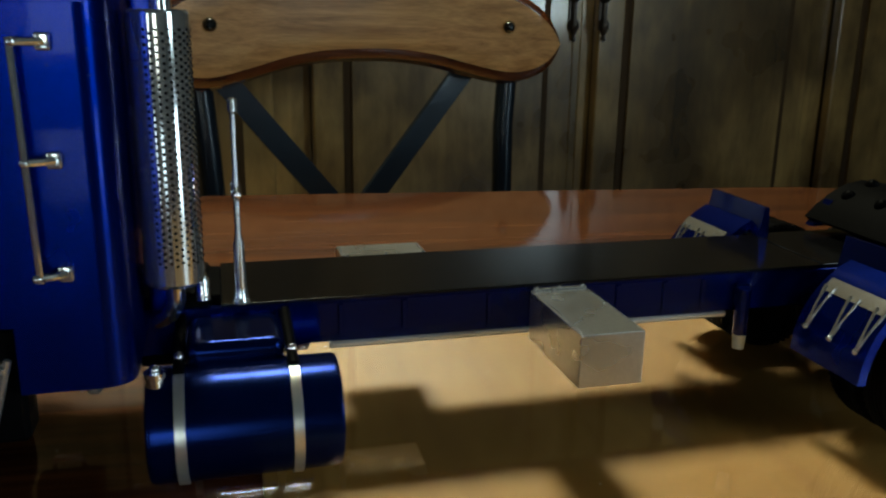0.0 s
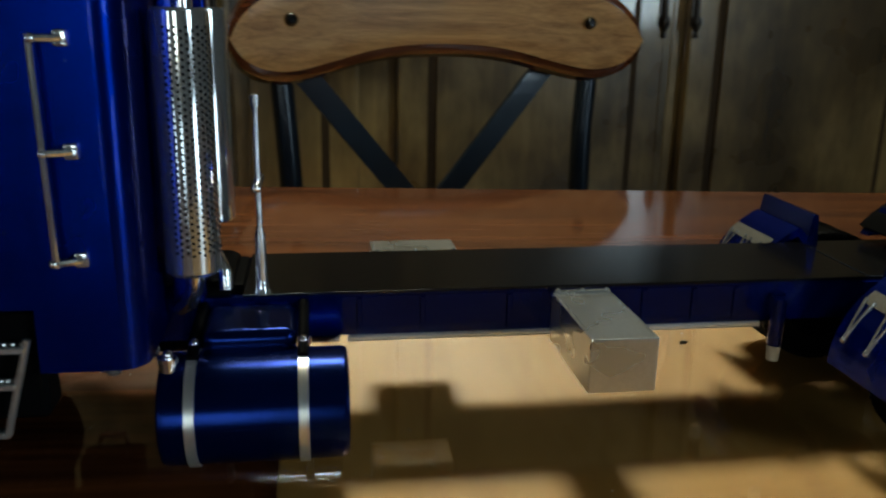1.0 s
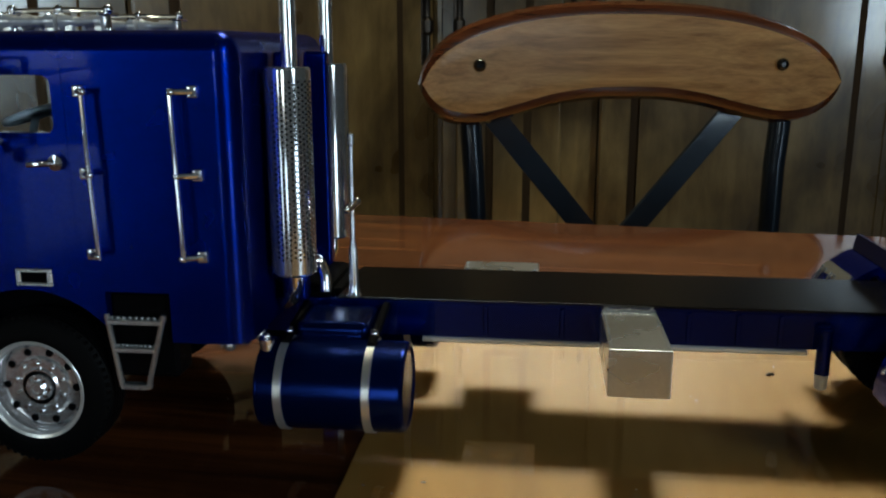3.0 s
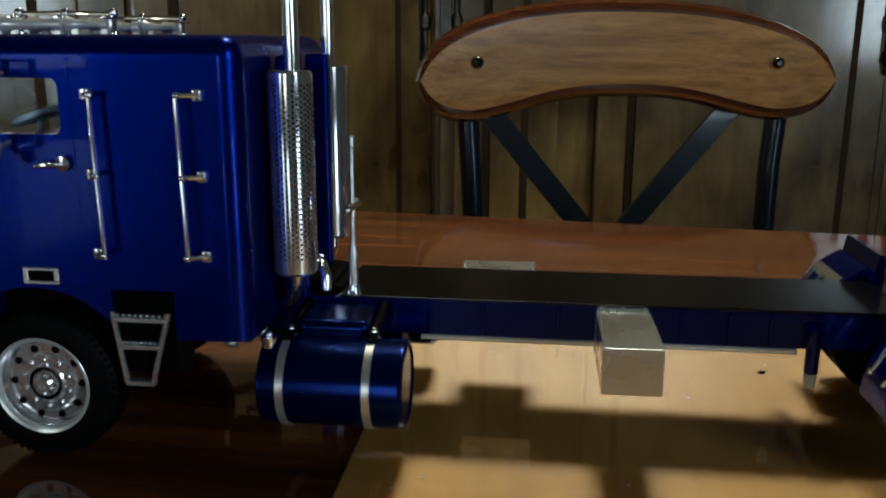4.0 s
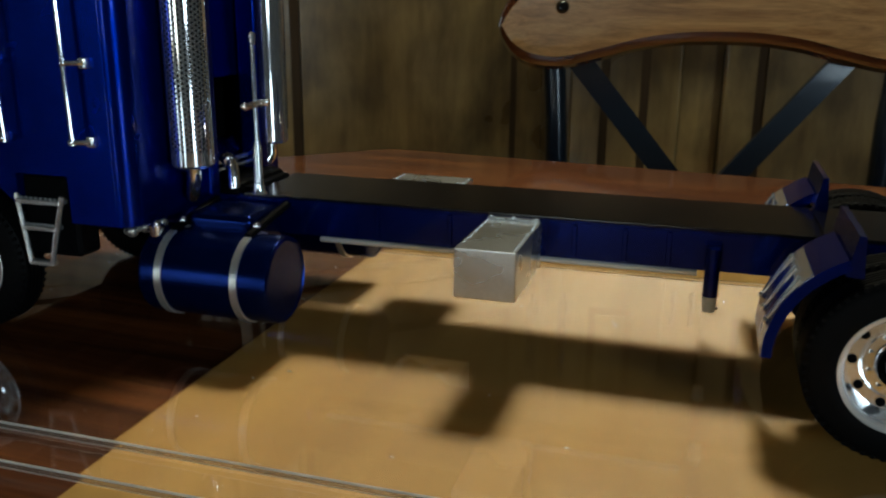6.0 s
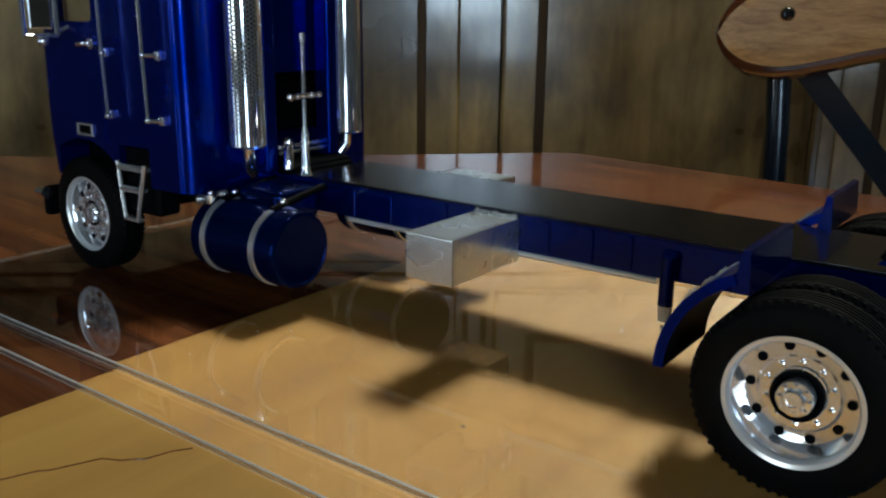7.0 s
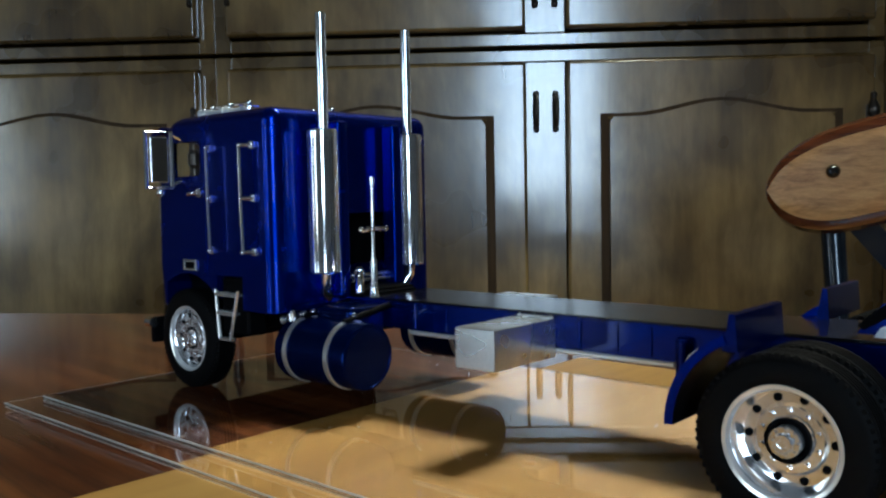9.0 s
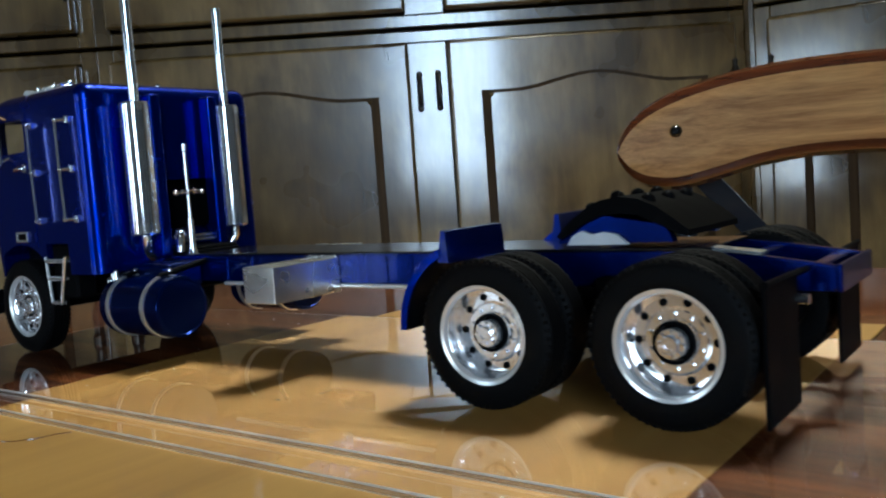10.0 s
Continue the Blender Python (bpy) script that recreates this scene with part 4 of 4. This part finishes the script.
# wheels
def tyre(parent, y0, y1, r=20.5, rim=13.2):
    bm = B_()
    w = y1 - y0
    prof = [(rim - 0.3, 0.6), (rim + 0.6, 0.2), (rim + 2.6, 0.0), (r - 2.2, 0.5), (r - 0.9, 1.0), (r, 2.0)]
    for k in range(1, 5):
        h = 2.0 + (w - 4.0) * k / 5
        prof += [(r, h - 0.35), (r - 0.8, h - 0.3), (r - 0.8, h + 0.3), (r, h + 0.35)]
    prof += [(r, w - 2.0), (r - 0.9, w - 1.0), (r - 2.2, w - 0.5), (rim + 2.6, w), (rim + 0.6, w - 0.2), (rim - 0.3, w - 0.6)]
    lathe(bm, prof, (0, y0, 0), (0, 1, 0), 64)
    for k in range(60):
        a = 2 * math.pi * k / 60
        for h in (0.9, w - 2.2):
            vs = box(bm, -0.45, 0.45, y0 + h, y0 + h + 1.3, r - 1.7, r - 0.25)
            bmesh.ops.rotate(bm, cent=(0, 0, 0), matrix=Matrix.Rotation(a, 3, "Y"), verts=vs)
    part("tyre", bm, M_TYRE, parent, "black rubber tyre with grooved tread")


def rim_face(parent, yo, s, deep):
    """Disc wheel; yo: outer face, s: +1 when the wheel looks to -y; deep: dish depth."""
    bm = B_()
    lathe(bm, [(13.6, 1.0), (13.9, 0.1), (13.4, -0.4), (12.6, -0.2), (12.1, 0.5), (12.0, 1.2)], (0, yo, 0), (0, s, 0), 56)
    part("rim_lip", bm, M_LIP, parent, "bright white-silver outer rim lip")
    bm = B_()
    lathe(bm, [(12.3, 0.9), (11.9, 1.3), (11.3, deep * 0.75), (10.9, deep), (8.4, deep), (7.9, deep - 0.35), (7.7, deep - 0.9), (5.5, deep - 0.9), (5.0, deep - 1.4), (4.6, deep - 1.4)], (0, yo, 0), (0, s, 0), 56)
    part("rim", bm, M_RIM, parent, "polished chrome wheel rim")
    for k in range(10):
        a = 2 * math.pi * k / 10
        bm = B_()
        p = Vector((9.7 * math.cos(a), yo + s * (deep - 0.05), 9.7 * math.sin(a)))
        cyl(bm, p, p + Vector((0, -s * 0.25, 0)), 1.0, 14)
        part("hand_hole", bm, M_BLACK, parent)
        bm = B_()
        a += math.pi / 10
        p = Vector((6.6 * math.cos(a), yo + s * (deep - 0.85), 6.6 * math.sin(a)))
        cyl(bm, p, p + Vector((0, -s * 1.0, 0)), 0.66, 12, 0.5)
        part("wheel_nut", bm, M_CHROME, parent)
    hub_y = deep - 5.2 if deep > 4 else deep - 2.6
    bm = B_()
    lathe(bm, [(5.2, deep - 0.9), (5.2, hub_y + 2.4), (4.4, hub_y + 2.3), (4.4, deep)], (0, yo, 0), (0, s, 0), 28)
    part("hub_ring", bm, M_BLACK, parent, "black ring round the hub")
    bm = B_()
    lathe(bm, [(3.7, deep - 0.6), (3.7, hub_y + 1.1), (3.5, hub_y + 0.8), (2.3, hub_y + 0.8), (2.2, hub_y - 0.2), (1.9, hub_y - 0.5), (1.2, hub_y - 0.5), (1.1, hub_y - 0.1), (0, hub_y - 0.1)], (0, yo, 0), (0, s, 0), 28)
    for k in range(8):
        a = 2 * math.pi * k / 8
        p = Vector((2.9 * math.cos(a), yo + s * (hub_y + 0.8), 2.9 * math.sin(a)))
        nut = B_()
        cyl(nut, p, p + Vector((0, -s * 0.8, 0)), 0.46, 6)
        part("hub_nut", nut, M_CHROME, parent)
    part("hub", bm, M_RIM, parent, "chrome hub cap")


def wheel(x, z, y_out, s, dual):
    w = thing("wheel", "", "")
    w.parent = truck
    w.location = Vector((x, 0, z)) * MM
    wid = 11.0
    tyre(w, *(sorted((y_out, y_out + s * wid))))
    if dual:
        tyre(w, *(sorted((y_out + s * 12.5, y_out + s * 23.5))))
    rim_face(w, y_out + s * 0.6, s, 6.5 if dual else 3.2)
    bm = B_()
    cyl(bm, (0, y_out + s * (8.5 if dual else 5.0), 0), (0, y_out + s * (23 if dual else 11), 0), 12.6, 32)
    part("brake_drum", bm, M_BLACK, w)
    return w


HZ = 18.2
for x, y, dual in ((-52, -42.5, False), (193.0, -46.5, True), (244.5, -46.5, True)):
    wheel(x, HZ, y, 1, dual)
    wheel(x, HZ, far(y), -1, dual)
for x in (-52, 193, 244.5):
    bm = B_()
    cyl(bm, (x, -34, HZ), (x, 38, HZ), 3.2, 16)
    if x > 0:
        ball(bm, (x, 5, HZ), 7, seg=20)
    part("axle", bm, M_BLACK, truck, "black axle")
for y in (-14, 18):
    bm = B_()
    box(bm, 182, 256, y - 3, y + 3, 24, 27, 0.8, 1)
    box(bm, 212, 226, y - 3.5, y + 3.5, 20, 30, 1, 1)
    for x in (193, 244.5):
        box(bm, x - 4, x + 4, y - 3, y + 3, 16, 25, 0.8, 1)
    part("suspension", bm, M_BLACK, truck, "black leaf suspension")


# quarter fenders ahead of the tandem
def fender(s):
    def Y(y):
        return y if s == 0 else far(y)
    y0, y1 = sorted((Y(-45.0), Y(-20)))
    outer = arc(189.5, HZ, 25.2, 180, 114, 12)
    bm = B_()
    inner = arc(189.5, HZ, 22.9, 114, 180, 12)
    prism(bm, outer + inner, y0, y1)
    bm.normal_update()
    bmesh.ops.recalc_face_normals(bm, faces=bm.faces)
    for f in bm.faces:
        c = f.calc_center_median() / MM - Vector((189.5, 0, HZ))
        f.material_index = 1 if f.normal.x * c.x + f.normal.z * c.z < -8 and abs(f.normal.y) < 0.5 else 0
    f_ = part("fender", bm, [M_BLUE, M_BLACK], truck, "dark blue quarter fender with a black inner face")
    # plate takes the darker navy, so its shade is put into the colour
    bm = B_()
    ya, yb = sorted((Y(-44.5), Y(-15.5)))
    prism(bm, [(179.0, 37.6), (180.6, 46.4), (182.0, 46.2), (182.6, 37.4)], ya, yb)
    part("fender_top", bm, M_RAIL, f_, "upturned blue fender plate")
    bm = B_()
    ya, yb = sorted((Y(-44.5), Y(-22)))
    p0 = arc(189.5, HZ, 25.5, 140, 131, 2)
    prism(bm, p0 + arc(189.5, HZ, 25.2, 131, 140, 2), ya, yb)
    for y in (-42.0, -33.0, -24.0):
        low = arc(189.5, HZ, 25.7, 163, 164, 1)[0]
        for dy in (-1.6, 1.6):
            top = arc(189.5, HZ, 25.7, 137, 138, 1)[0]
            tube(bm, [(top[0], Y(y + dy), top[1]), (low[0], Y(y), low[1])], 0.42, 6)
        ball(bm, (low[0], Y(y), low[1]), 0.8, seg=8)
    part("fender_trim", bm, M_CHROME_DULL, f_, "bright three-pronged trim")


fender(0)
fender(1)

# fifth wheel and the tail of the frame
fw = B_()
prism(fw, [(199.5, 41.5), (203, 45), (208, 48.6), (213.5, 51.3), (219, 52.2), (225, 51.4), (230, 49.2), (235, 45.8), (239, 42.6), (239, 41), (236, 41.6), (230, 44.5), (224.5, 47), (219, 47.6), (213, 46.8), (207, 44.2), (201, 40.5)], -14, 26)
for y in (-9, 5, 19):
    for x, z in ((209, 48.6), (217, 51.6), (226, 50.6)):
        ball(fw, (x, y, z), 2.2, seg=10)
bmesh.ops.recalc_face_normals(fw, faces=fw.faces)
f5 = part("fifth_wheel", fw, M_BLACK, truck, "black fifth wheel coupling plate")
bm = B_()
prism(bm, [(199, 39.3), (205, 47), (210, 47.5), (232, 44), (234, 39.3)], -12.5, -9)
part("pivot_bracket", bm, M_RAIL, f5)
bm = B_()
prism(bm, [(199, 39.3), (205, 47), (210, 47.5), (232, 44), (234, 39.3)], 21, 24.5)
part("pivot_bracket", bm, M_RAIL, f5)
bm = B_()
prism(bm, [(203.5, 39.0), (205, 41.4), (208, 43.0), (211, 41.9), (214.5, 42.6), (218.5, 41.8), (222, 39.0)], -14.9, -13.1)
part("side_plate", bm, M_CLOTH, f5, "pale smeared side plate")
bm = B_()
box(bm, 274.1, 275.6, -12.0, 24.0, 26.2, 33.2, 0.5, 2)
part("tail_plate", bm, M_RAIL, truck, "blue tail plate of the frame")
bm = B_()
prism(bm, [(244, 36.6), (256.5, 35.4), (256.5, 36.2), (244, 37.6)], -11.4, -5.5)
part("wedge_plate", bm, M_CHROME_DULL, truck, "bright wedge plate on the sloping rail")
bm = B_()
cyl(bm, (46, -10.5, 25.5), (150, -10.5, 25.5), 0.85, 10)
part("brake_pipe", bm, M_LIP, truck, "thin bright pipe under the chassis rail")
bm = B_()
box(bm, 178.6, 243, -11.0, 22.8, 36.55, 37.6, 0.25, 2)
part("rear_deck", bm, M_DECK, truck, "satin black rear deck over the tandem")
for s in (0, 1):
    def Y(y):
        return y if s == 0 else far(y)
    bm = B_()
    box(bm, 266.2, 267.2, *sorted((Y(-46), Y(-20))), 0.6, 32.4, 0.3, 1)
    part("mud_flap", bm, M_BLACK, truck, "black rubber mud flap")
    bm = B_()
    tube(bm, [(267, Y(-46), 32.6), (267, Y(-11), 32.0)], 0.9, 8)
    part("flap_hanger", bm, M_BLACK, truck)
    bm = B_()
    cyl(bm, (267.3, Y(-20.5), 26), (270, Y(-20.5), 26), 1.3, 14)
    part("tail_lamp", bm, M_CHROME, truck, "small chrome tail lamp")
